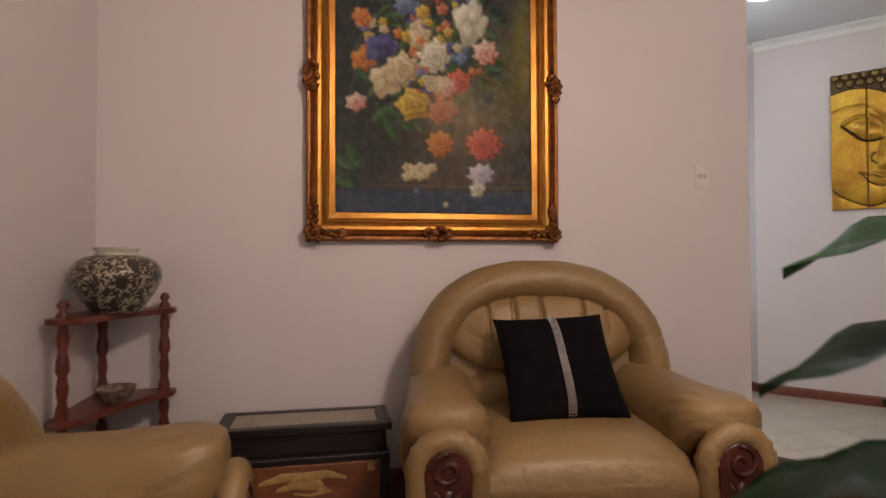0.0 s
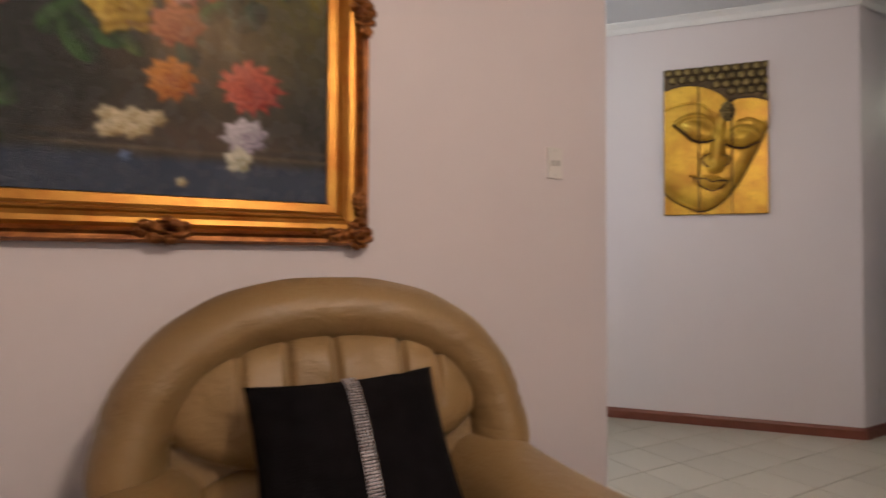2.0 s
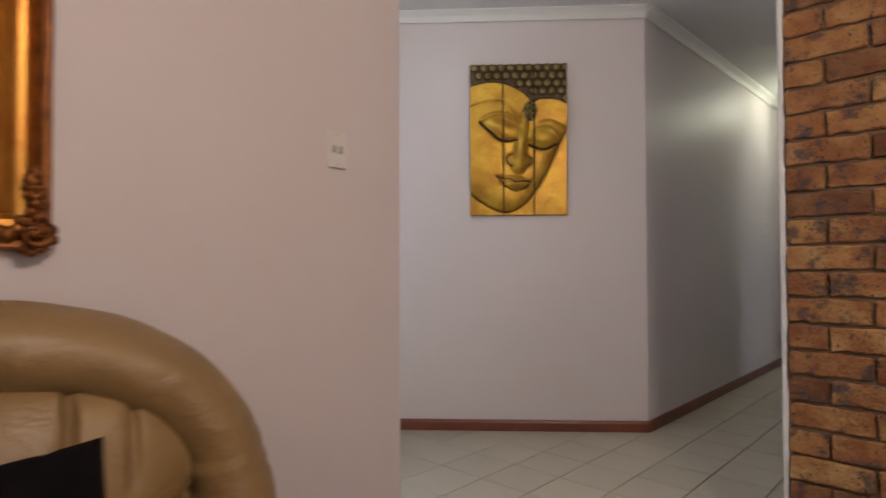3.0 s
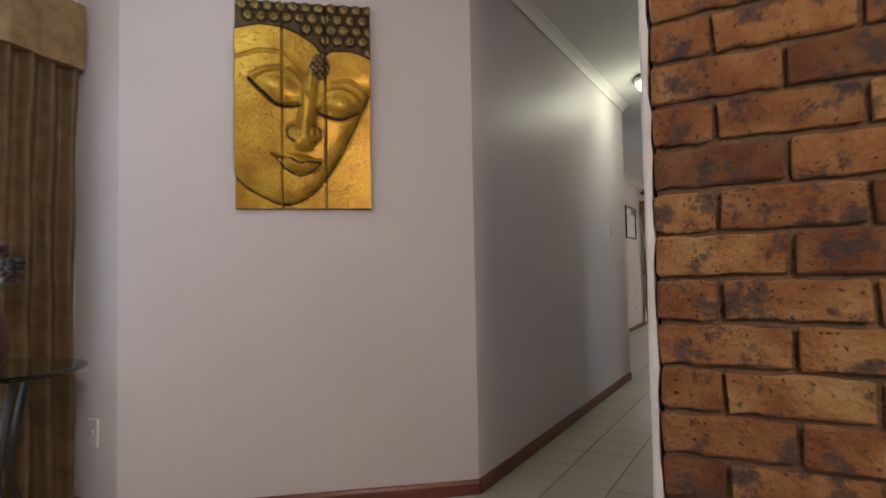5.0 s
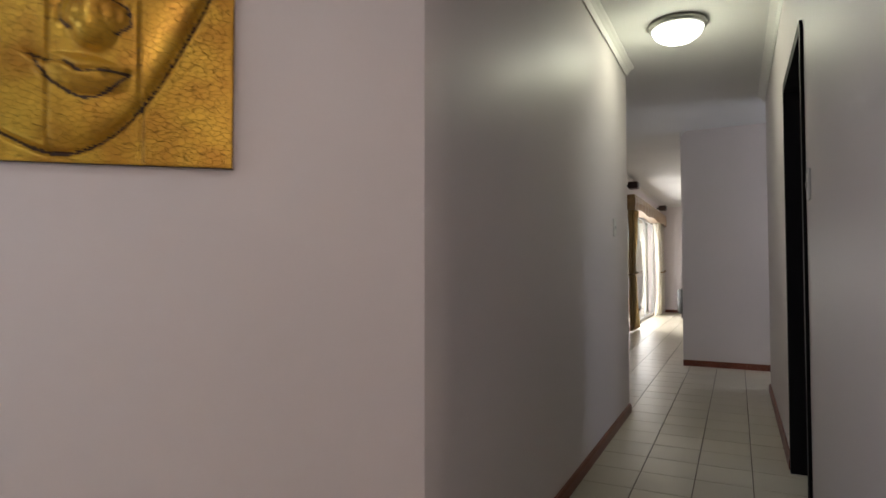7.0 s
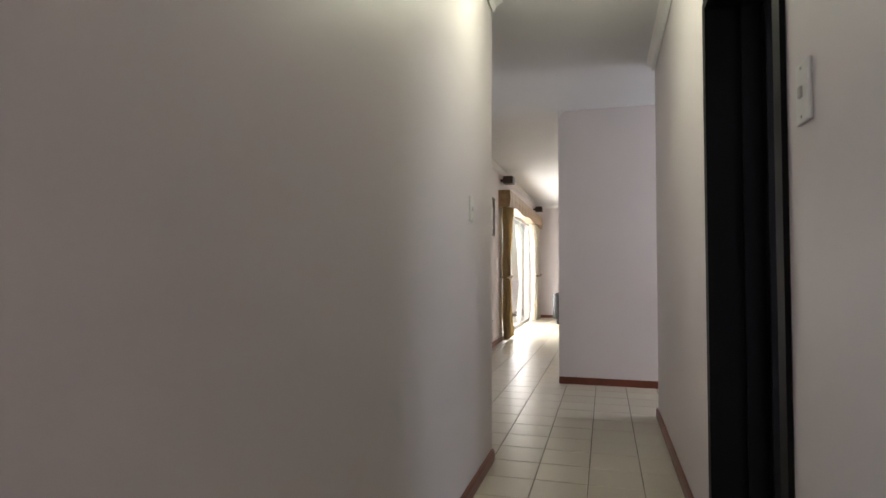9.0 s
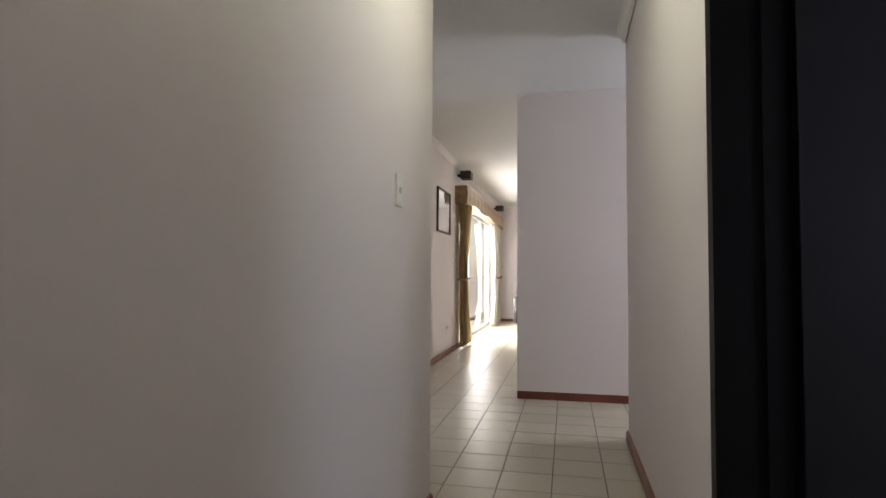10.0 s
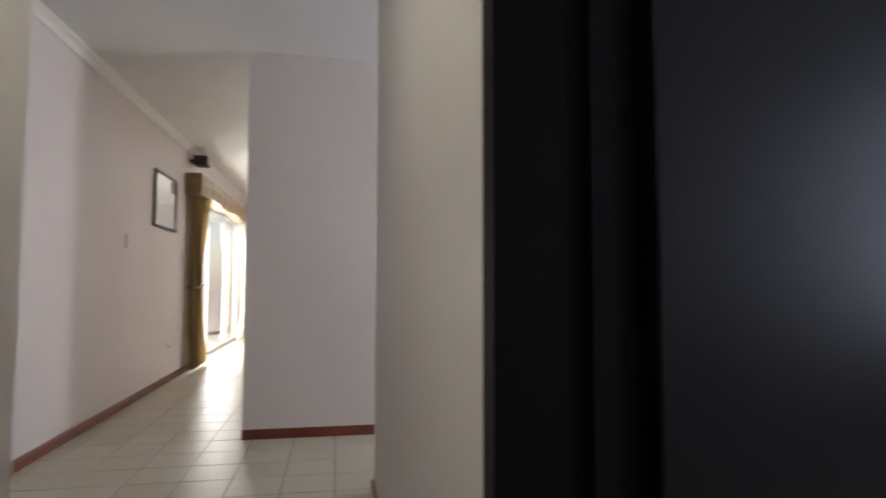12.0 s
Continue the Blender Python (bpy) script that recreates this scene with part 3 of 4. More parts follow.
def flower_painting(m, w, h):
    base = thing("flower_painting", "large floral still-life oil painting in an ornate gilded frame", "painting", m)
    bm = bmesh.new()
    picture_frame_ring(w, h, [(0, 0), (0, 0.030), (0.008, 0.044), (0.020, 0.040), (0.028, 0.047), (0.040, 0.030)], bm)
    frame_ob = part("outer_frame", bm, BRONZE, base, "dark bronze-gold outer moulding")
    bm = bmesh.new()
    picture_frame_ring(w, h, [(0.040, 0), (0.040, 0.030), (0.050, 0.036), (0.064, 0.034), (0.076, 0.026), (0.082, 0.030), (0.088, 0.026), (0.092, 0.014)], bm)
    part("gilt_moulding", bm, GOLD, base, "bright gilded cove moulding")
    bm = bmesh.new()
    picture_frame_ring(w, h, [(0.092, 0), (0.092, 0.016), (0.100, 0.018), (0.124, 0.012), (0.128, 0.004), (0.128, 0)], bm)
    part("gilt_slip", bm, GOLD, base)
    rng = random.Random(7)
    for sx in (-1, 1):
        for sz in (-1, 1):
            bm = bmesh.new()
            cx, cz = sx * (w / 2 - 0.035), sz * (h / 2 - 0.035)
            swag(bm, (cx, -0.045, cz), 0.040, 0.040, rng, 34)
            swag(bm, (cx - sx * 0.09, -0.042, cz + sz * 0.004), 0.06, 0.014, rng, 22)
            swag(bm, (cx + sx * 0.004, -0.042, cz - sz * 0.09), 0.014, 0.06, rng, 22)
            tube([(cx + sx * 0.03 * math.cos(k * 0.5) * (1 - k / 16), -0.056, cz + sz * 0.03 * math.sin(k * 0.5) * (1 - k / 16)) for k in range(14)], 0.006, 6, bm)
            part("corner_ornament", bm, BRONZE, base, smooth=True)
    for cx, cz, a, b in ((0, -h / 2 + 0.03, 0.065, 0.03), (0, h / 2 - 0.03, 0.065, 0.03), (-w / 2 + 0.025, 0, 0.03, 0.065), (w / 2 - 0.025, 0, 0.03, 0.065)):
        bm = bmesh.new()
        swag(bm, (cx, -0.046, cz), a, b, rng, 46)
        part("centre_ornament", bm, BRONZE, base, smooth=True)
    cw, ch = w - 0.256, h - 0.256
    bm = boxed(-cw / 2 - 0.004, cw / 2 + 0.004, -0.006, 0.0, -ch / 2 - 0.004, ch / 2 + 0.004)
    canvas = part("canvas", bm, CANVAS, base, "dark varnished canvas")
    # the picture itself: pigment laid on a fine grid, stroke over stroke, glare included
    gx, gz = 180, 234
    U, V = np.meshgrid((np.arange(gx) + 0.5) / gx, (np.arange(gz) + 0.5) / gz)
    nr = np.random.RandomState(5)

    def grain(scale, n=7):
        out = np.zeros_like(U)
        for _ in range(n):
            a, f, ph = nr.uniform(0, math.tau), scale * nr.uniform(0.6, 1.6), nr.uniform(0, math.tau)
            out += np.sin((U * math.cos(a) + V * math.sin(a)) * f + ph + 1.3 * np.sin((V - U) * f * 0.5 + ph))
        return out / n

    warp1, warp2, rough1, rough2 = grain(28), grain(34), grain(60), grain(150)
    col = np.empty((gz, gx, 3))
    col[:] = (0.012, 0.015, 0.012)

    def lay(mask, c):
        col[:] = col * (1 - mask[..., None]) + np.asarray(c) * mask[..., None]

    def soft(d, edge):
        return np.clip(0.5 - d / edge, 0, 1)

    def haze(px, py, rx, ry, c, strength):
        lay(strength * np.exp(-((U - px) / rx) ** 2 - ((V - py) / ry) ** 2) * (0.85 + 0.3 * rough1), c)

    def leaf(px, py, ln, ang, c):
        dx, dy = (U - px) * cw, (V - py) * ch
        a, b = dx * math.cos(ang) + dy * math.sin(ang), dy * math.cos(ang) - dx * math.sin(ang)
        half = 0.30 * ln * np.sqrt(np.clip(1 - (2 * a / ln) ** 2, 0, 1))
        lit = np.clip(0.75 + 4 * b / ln + 0.35 * rough2 - 0.4 * np.exp(-(b / (0.03 * ln)) ** 2), 0.2, 1.7)
        lay(np.clip((half - np.abs(b)) / 0.006, 0, 1) * (np.abs(a) < ln / 2) * 0.85, np.asarray(c) * lit[..., None])

    def bloom(px, py, r, dark, light, petals=6, turns=2.0, squash=1.0):
        dx, dy = (U - px) * cw + 0.22 * r * warp1 + 0.003 * rough1, (V - py) * ch / squash + 0.22 * r * warp2 + 0.003 * rough2
        d, th = np.hypot(dx, dy), np.arctan2(dy, dx)
        ph = nr.uniform(0, 6)
        rim = r * (0.90 + 0.12 * np.cos(petals * th + ph) + 0.05 * np.cos((2 * petals + 1) * th - ph))
        t = 0.5 + 0.20 * np.cos(math.tau * turns * d / r + 2.2 * np.cos(petals * th * 0.5 + ph)) - 0.34 * (dx + dy) / r + 0.12 * rough2
        t = np.clip(t - 0.35 * np.exp(-(d / (0.22 * r)) ** 2), 0, 1)[..., None]
        lay(soft(d - rim, 0.010 + 0.06 * r), np.asarray(dark) * (1 - t) + np.asarray(light) * t)

    GREENS = ((0.02, 0.055, 0.02), (0.035, 0.085, 0.025), (0.015, 0.04, 0.025), (0.05, 0.08, 0.02))
    WHITE, CREAM = ((0.26, 0.25, 0.15), (0.72, 0.70, 0.58)), ((0.28, 0.20, 0.08), (0.66, 0.58, 0.38))
    RED, RUST = ((0.22, 0.02, 0.015), (0.62, 0.15, 0.09)), ((0.22, 0.05, 0.02), (0.55, 0.22, 0.10))
    YELLOW, ORANGE = ((0.22, 0.12, 0.01), (0.64, 0.46, 0.08)), ((0.25, 0.06, 0.01), (0.62, 0.26, 0.06))
    BLUE, INDIGO = ((0.03, 0.05, 0.11), (0.18, 0.25, 0.40)), ((0.012, 0.012, 0.05), (0.09, 0.09, 0.26))
    PINK, LILAC = ((0.36, 0.10, 0.07), (0.70, 0.54, 0.44)), ((0.20, 0.17, 0.22), (0.60, 0.56, 0.60))
    haze(0.62, 0.64, 0.26, 0.20, (0.13, 0.09, 0.045), 0.8)
    haze(0.84, 0.45, 0.14, 0.20, (0.10, 0.09, 0.015), 0.75)
    haze(0.96, 0.34, 0.05, 0.24, (0.17, 0.14, 0.012), 0.8)
    haze(0.60, 0.86, 0.30, 0.05, (0.09, 0.055, 0.035), 0.7)
    lay(np.clip((V - 0.905 - 0.004 * rough1) / 0.02, 0, 1) * 0.9, (0.028, 0.042, 0.075))
    for py, c in ((0.895, (0.12, 0.09, 0.055)), (0.872, (0.07, 0.05, 0.03))):
        lay(np.exp(-((V - py) / 0.005) ** 2) * np.clip((U - 0.1) * 6, 0, 1) * 0.7, c)
    for k in range(110):
        a, q = nr.uniform(0, math.tau), nr.uniform(0.15, 1)
        leaf(0.47 + 0.40 * q * math.cos(a), 0.34 + 0.33 * q * math.sin(a), nr.uniform(0.05, 0.13), nr.uniform(0, math.pi), GREENS[k % 4])
    for px, py in ((0.05, 0.80), (0.10, 0.78), (0.04, 0.87), (0.24, 0.63), (0.33, 0.64), (0.28, 0.67), (0.62, 0.16)):
        leaf(px, py, 0.13, nr.uniform(0, 3), GREENS[1])
    for k in range(90):
        a, q = nr.uniform(0, math.tau), nr.uniform(0.1, 1)
        bloom(0.45 + 0.34 * q * math.cos(a), 0.32 + 0.25 * q * math.sin(a), nr.uniform(0.012, 0.030), *(RUST, YELLOW, BLUE, CREAM, ORANGE, INDIGO)[k % 6], 5, 1)
    for px, py, r, c, n, turns in (
            (0.34, 0.06, 0.06, PINK, 6, 2), (0.72, 0.08, 0.07, RUST, 8, 2), (0.50, 0.10, 0.09, RED, 9, 3), (0.26, 0.14, 0.05, BLUE, 9, 2), (0.34, 0.20, 0.05, BLUE, 9, 2)):
        bloom(px, py, r, *c, n, turns)
    bloom(0.18, 0.16, 0.04, *BLUE, 7, 2)
    bloom(0.43, 0.22, 0.035, *YELLOW, 6, 1)
    bloom(0.13, 0.26, 0.045, *ORANGE, 6, 1)
    bloom(0.14, 0.42, 0.055, *ORANGE, 6, 2)
    bloom(0.22, 0.37, 0.075, *INDIGO, 5, 1)
    bloom(0.68, 0.24, 0.080, *WHITE, 4, 1, 1.35)
    bloom(0.42, 0.32, 0.055, *CREAM, 6, 1)
    bloom(0.42, 0.33, 0.022, *ORANGE, 5, 1)
    bloom(0.76, 0.36, 0.062, *PINK, 7, 2)
    bloom(0.62, 0.48, 0.058, *RED, 6, 2)
    bloom(0.33, 0.45, 0.075, *CREAM, 6, 2)
    bloom(0.49, 0.39, 0.080, *WHITE, 8, 3)
    bloom(0.24, 0.50, 0.065, *CREAM, 4, 1, 1.1)
    bloom(0.55, 0.51, 0.050, *PINK, 7, 2)
    bloom(0.38, 0.58, 0.085, *YELLOW, 5, 2, 0.85)
    bloom(0.53, 0.60, 0.065, *RUST, 7, 3)
    bloom(0.10, 0.585, 0.042, *PINK, 6, 2)
    bloom(0.52, 0.73, 0.065, *ORANGE, 9, 3, 0.9)
    bloom(0.75, 0.725, 0.085, *RED, 12, 3, 0.9)
    for k in range(22):
        bloom(0.44 + 0.020 * (k % 6) + 0.008 * (k // 6), 0.475 + 0.015 * (k // 6), 0.011, *CREAM, 3, 0.5)
    # Glare on the varnish, painted over the blooms as a pale patch.
    haze(0.64, 0.60, 0.16, 0.10, (0.36, 0.27, 0.15), 0.45)
    bloom(0.73, 0.845, 0.058, *LILAC, 8, 3, 0.9)
    bloom(0.71, 0.905, 0.036, *WHITE, 5, 1)
    for k in range(9):
        bloom(0.35 + 0.032 * (k % 5), 0.825 + 0.026 * (k // 5) + 0.008 * (k % 2), 0.022, *CREAM, 5, 1)
    bloom(0.40, 0.915, 0.014, *BLUE, 5, 1)
    bloom(0.55, 0.965, 0.012, *CREAM, 5, 1)
    col *= (1 + 0.16 * rough2 + 0.10 * rough1)[..., None]
    xs, zs = (np.arange(gx) / (gx - 1) - 0.5) * cw, (0.5 - np.arange(gz) / (gz - 1)) * ch
    verts = [(x, -0.0075 - 0.0006 * rough2[j, i], z) for j, z in enumerate(zs) for i, x in enumerate(xs)]
    faces = [(j * gx + i, (j + 1) * gx + i, (j + 1) * gx + i + 1, j * gx + i + 1) for j in range(gz - 1) for i in range(gx - 1)]
    me = bpy.data.meshes.new("paint_layer")
    me.from_pydata(verts, [], faces)
    tint = me.color_attributes.new("pigment", "FLOAT_COLOR", "POINT")
    tint.data.foreach_set("color", np.dstack([np.clip(col, 0.003, 0.8), np.ones((gz, gx))]).astype(np.float32).ravel())
    me.polygons.foreach_set("use_smooth", [True] * len(faces))
    me.materials.append(PIGMENT)
    ob = new("paint_layer", me)
    ob.parent = canvas
    ob["label"] = "varnished bouquet of many-coloured flowers on a dark ground"
    return base


def pigment_material():
    m = material("oil_pigment", (0.1, 0.1, 0.1), 0.27, var=0.05, scale=20, bump=0.35, bump_scale=260, spec=0.32)
    n, l = m.node_tree.nodes, m.node_tree.links
    at = n.new("ShaderNodeAttribute")
    at.attribute_name = "pigment"
    l.new(at.outputs["Color"], n["Principled BSDF"].inputs["Base Color"])
    return m


PIGMENT = pigment_material()
CANVAS = material("oil_canvas_ground", (0.018, 0.022, 0.018), 0.3, var=0.25, scale=5, bump=0.12, bump_scale=220, color2=(0.006, 0.006, 0.006), spec=0.2)
flower_painting(pose((-0.114 + 1.029) / 2, YN - 0.004, 1.064 + 0.705, 0, 0, 0), 1.143, 1.41)


def turned_post(bm, x, y, h):
    prof = [(0.016, 0)]
    z = 0.0
    while z < h - 0.02:
        for r, dz in ((0.020, 0.02), (0.013, 0.05), (0.019, 0.09), (0.013, 0.13), (0.021, 0.15), (0.021, 0.16)):
            if z + dz < h:
                prof.append((r, z + dz))
        z += 0.16
    prof += [(0.02, h), (0.010, h + 0.012), (0.019, h + 0.028), (0.013, h + 0.04), (0.007, h + 0.046)]
    lathe(prof, 16, bm, Matrix.Translation((x, y, 0)))


def corner_shelf():
    base = thing("corner_shelf", "red-stained wooden three-tier corner shelf with turned posts", "shelf", pose(-0.78, 2.45, 0))
    posts = ((-0.075, -0.24), (-0.105, 0.19), (0.125, 0.17))
    for x, y in posts:
        bm = bmesh.new()
        turned_post(bm, x, y, 0.81)
        part("post", bm, REDWOOD, base, smooth=True)
    for z in (0.16, 0.45, 0.775):
        outline = [(-0.125, 0.215), (-0.125, -0.25), (-0.075, -0.275), (-0.02, -0.235)]
        outline += [(-0.02 + 0.135 * k / 8 - 0.02 * math.sin(math.pi * k / 8), -0.235 + 0.33 * k / 8) for k in range(1, 9)]
        outline += [(0.165, 0.15), (0.16, 0.215)]
        bm = loft([[(x, y, z) for x, y in outline], [(x, y, z + 0.022) for x, y in outline]])
        bmesh.ops.bevel(bm, geom=list(bm.edges), offset=0.003, segments=1, affect="EDGES")
        part("shelf", bm, REDWOOD, base)
    return base


corner_shelf()


def vase_material():
    m = material("painted_vase_glaze", (0.40, 0.35, 0.24), 0.3, var=0.05)
    n, l = m.node_tree.nodes, m.node_tree.links
    b = n["Principled BSDF"]
    base = b.inputs["Base Color"].links[0].from_socket
    tc, v, w = n.new("ShaderNodeTexCoord"), n.new("ShaderNodeTexNoise"), n.new("ShaderNodeTexVoronoi")
    v.inputs["Scale"].default_value, v.inputs["Detail"].default_value, v.inputs["Distortion"].default_value = 75, 1.0, 1.0
    w.inputs["Scale"].default_value = 13
    l.new(tc.outputs["Object"], v.inputs["Vector"])
    l.new(tc.outputs["Object"], w.inputs["Vector"])
    r, r2 = n.new("ShaderNodeMapRange"), n.new("ShaderNodeMapRange")
    r.inputs["From Min"].default_value, r.inputs["From Max"].default_value = 0.455, 0.49
    r2.inputs["From Min"].default_value, r2.inputs["From Max"].default_value = 0.30, 0.26
    l.new(v.outputs["Fac"], r.inputs["Value"])
    l.new(w.outputs["Distance"], r2.inputs["Value"])
    mx = n.new("ShaderNodeMath")
    mx.operation = "MAXIMUM"
    l.new(r.outputs[0], mx.inputs[0])
    l.new(r2.outputs[0], mx.inputs[1])
    mix = n.new("ShaderNodeMix")
    mix.data_type = "RGBA"
    l.new(mx.outputs[0], mix.inputs[0])
    l.new(base, mix.inputs[6])
    mix.inputs[7].default_value = (0.035, 0.027, 0.024, 1)
    l.new(mix.outputs[2], b.inputs["Base Color"])
    return m


def vase():
    base = thing("vase", "round cream ceramic vase with dark scrolling flowers on the corner shelf", "vase", pose(-0.765, 2.42, 0.798))
    base.scale = (1, 1, 1.09)
    prof = [(0.078, 0), (0.084, 0.008), (0.100, 0.03), (0.124, 0.062), (0.140, 0.09), (0.147, 0.117), (0.143, 0.143), (0.127, 0.166), (0.100, 0.181), (0.074, 0.187)]
    part("body", lathe(prof, 48), vase_material(), base, smooth=True)
    part("neck", lathe([(0.074, 0.186), (0.068, 0.190), (0.066, 0.198), (0.075, 0.206), (0.075, 0.211), (0.066, 0.212), (0.060, 0.196)], 40), PORC, base, "plain cream rim", smooth=True)


vase()


def bowl(name, label, m, r, h, mat):
    prof = [(r * 0.4, 0), (r * 0.45, 0.006), (r * 0.75, h * 0.4), (r * 0.96, h), (r, h + 0.004), (r * 0.92, h), (r * 0.7, h * 0.45), (r * 0.3, 0.010)]
    ob = new(name, mesh_from(name, lathe(prof, 32, None), mat, True))
    ob.matrix_world = m
    tagged(ob, label, "bowl")


bowl("bowl", "small patterned porcelain bowl on the corner shelf", pose(-0.765, 2.42, 0.473), 0.068, 0.055, material("brown_patterned_glaze", (0.30, 0.22, 0.16), 0.25, var=0.2, scale=60, color2=(0.14, 0.08, 0.06)))
bowl("plate", "shallow green ceramic dish on the bottom shelf", pose(-0.765, 2.42, 0.183), 0.085, 0.028, material("green_glaze", (0.05, 0.06, 0.045), 0.25, var=0.2))


def side_table():
    x0, x1, y0, y1, h = -0.43, 0.217, 2.36, 2.632, 0.365
    base = thing("chest_table", "dark wooden chest table with pale inset top and inlaid orange panel", "table", pose((x0 + x1) / 2, (y0 + y1) / 2, 0))
    w, d = (x1 - x0) / 2, (y1 - y0) / 2
    bm = bmesh.new()
    picture = [(-w, w, -d, -d + 0.045), (-w, w, d - 0.03, d), (-w, -w + 0.05, -d + 0.045, d - 0.03), (w - 0.05, w, -d + 0.045, d - 0.03)]
    for k, (a, b, c, e) in enumerate(picture):
        part("top_rail", boxed(a, b, c, e, h - 0.03, h, 0.004), DARKWOOD, base)
    part("inset_top", boxed(-w + 0.05, w - 0.05, -d + 0.045, d - 0.03, h - 0.028, h - 0.006), STONE, base, "pale veined inset top")
    part("body", boxed(-w + 0.02, w - 0.02, -d + 0.02, d - 0.01, 0.26, h - 0.03, 0.004), DARKWOOD, base)
    part("lower_body", boxed(-w + 0.01, w - 0.01, -d - 0.02, d - 0.01, 0.03, 0.26, 0.006), DARKWOOD, base)
    panel = part("front_panel", boxed(-w + 0.05, w - 0.05, -d - 0.032, -d - 0.02, 0.075, 0.235, 0.004), ORANGEW, base, "orange lacquered panel with gold inlay")
    bm = bmesh.new()
    for s, pts in enumerate(([(-0.16, 0.175), (-0.08, 0.195), (0.0, 0.19), (0.08, 0.2), (0.15, 0.18)], [(-0.1, 0.15), (-0.03, 0.165), (0.05, 0.16), (0.09, 0.14), (0.02, 0.125), (-0.04, 0.135)])):
        tube([(x, -d - 0.033, z) for x, z in pts], [0.006, 0.016, 0.02, 0.014, 0.005, 0.004][:len(pts)], 8, bm)
    for v in bm.verts:
        v.co.y = -d - 0.032 + (v.co.y + d + 0.033) * 0.15
    part("dragon_inlay", bm, INLAY, panel, "pale gold scrolling inlay")
    for sx in (-1, 1):
        bm = bmesh.new()
        for k in range(9):
            ball(bm, (sx * (w - 0.075) - sx * 0.008 * (k % 3), -d - 0.033, 0.222 - 0.009 * (k // 3)), 0.007, 1, (1, 0.4, 1))
        part("brass_corner", bm, INLAY, panel)


side_table()


def wall_switch(m, levers, w, h, label):
    base = thing("light_switch", label, "switch", m, "wall switches")
    part("plate", boxed(-w / 2, w / 2, -0.009, 0, -h / 2, h / 2, 0.003), PLASTIC, base)
    for x, z in levers:
        part("lever", boxed(x - 0.0075, x + 0.0075, -0.014, -0.008, z - 0.011, z + 0.011, 0.002), GREY, base)
    for z in (-h * 0.40, h * 0.40):
        part("screw", lathe([(0.003, 0), (0.003, 0.0015), (0.002, 0.002)], 8, None, pose(0, -0.009, z, 90)), GREY, base)


wall_switch(pose(1.80, YN, 1.392), [(-0.012, 0.0), (0.012, 0.0)], 0.072, 0.118, "white two-lever light switch plate beside the painting")
wall_switch(pose(5.29, YD, 1.38, 0, 0, 180), [(0, 0)], 0.07, 0.115, "white light switch plate beside the dark doorway")
wall_switch(pose(6.74, AY, 1.34), [(0, 0)], 0.07, 0.118, "white light switch plate on the corridor wall")


def plant():
    base = thing("potted_plant", "leafy green houseplant with long pointed leaves in a pot", "plant", pose(0.75, 0.40, 0.012))
    part("pot", lathe([(0.10, 0), (0.13, 0.20), (0.15, 0.24), (0.15, 0.27), (0.135, 0.27), (0.125, 0.23)], 28), POT, base, smooth=True)
    part("soil", lathe([(0.125, 0.20), (0.128, 0.235), (0.06, 0.245)], 20), SOIL, base)
    tips = [((-0.48, 0.09, 0.955), 0.34), ((-0.50, 0.09, 0.875), 0.36), ((-0.519, 0.151, 0.757), 0.36), ((-0.16, 0.30, 0.80), 0.32), ((0.1, 0.3, 0.95), 0.34), ((0.32, 0.0, 0.9), 0.34),
            ((0.25, -0.25, 0.75), 0.33), ((-0.05, -0.33, 0.85), 0.34), ((0.05, 0.05, 1.15), 0.3), ((0.3, 0.22, 0.6), 0.3), ((0.1, -0.15, 1.05), 0.3)]
    for tip, ln in tips:
        tip = Vector(tip)
        out = Vector((tip.x, tip.y, 0)).normalized()
        root = tip - out * ln * 0.92 + Vector((0, 0, 0.015))
        part("stem", tube([(0.02 * out.x, 0.02 * out.y, 0.22), root * 0.45 + Vector((0, 0, 0.2)), root], [0.007, 0.006, 0.004], 7), STEM, base)
        side = out.cross(Vector((0, 0, 1)))
        rows = []
        for i in range(19):
            t = i / 18
            c = root.lerp(tip, t) + Vector((0, 0, 0.035 * math.sin(math.pi * t)))
            w = 0.052 * (math.sin(math.pi * min(1, t ** 0.72)) ** 0.85) + 0.0015
            rows.append([c + side * w * k / 3 + Vector((0, 0, 0.22 * w * abs(k / 3) + 0.004 * math.sin(i * 1.3 + k))) for k in range(-3, 4)])
        bm = loft(rows, None, False)
        bmesh.ops.solidify(bm, geom=list(bm.faces), thickness=0.0012)
        part("leaf", bm, LEAF, base, smooth=True)


plant()


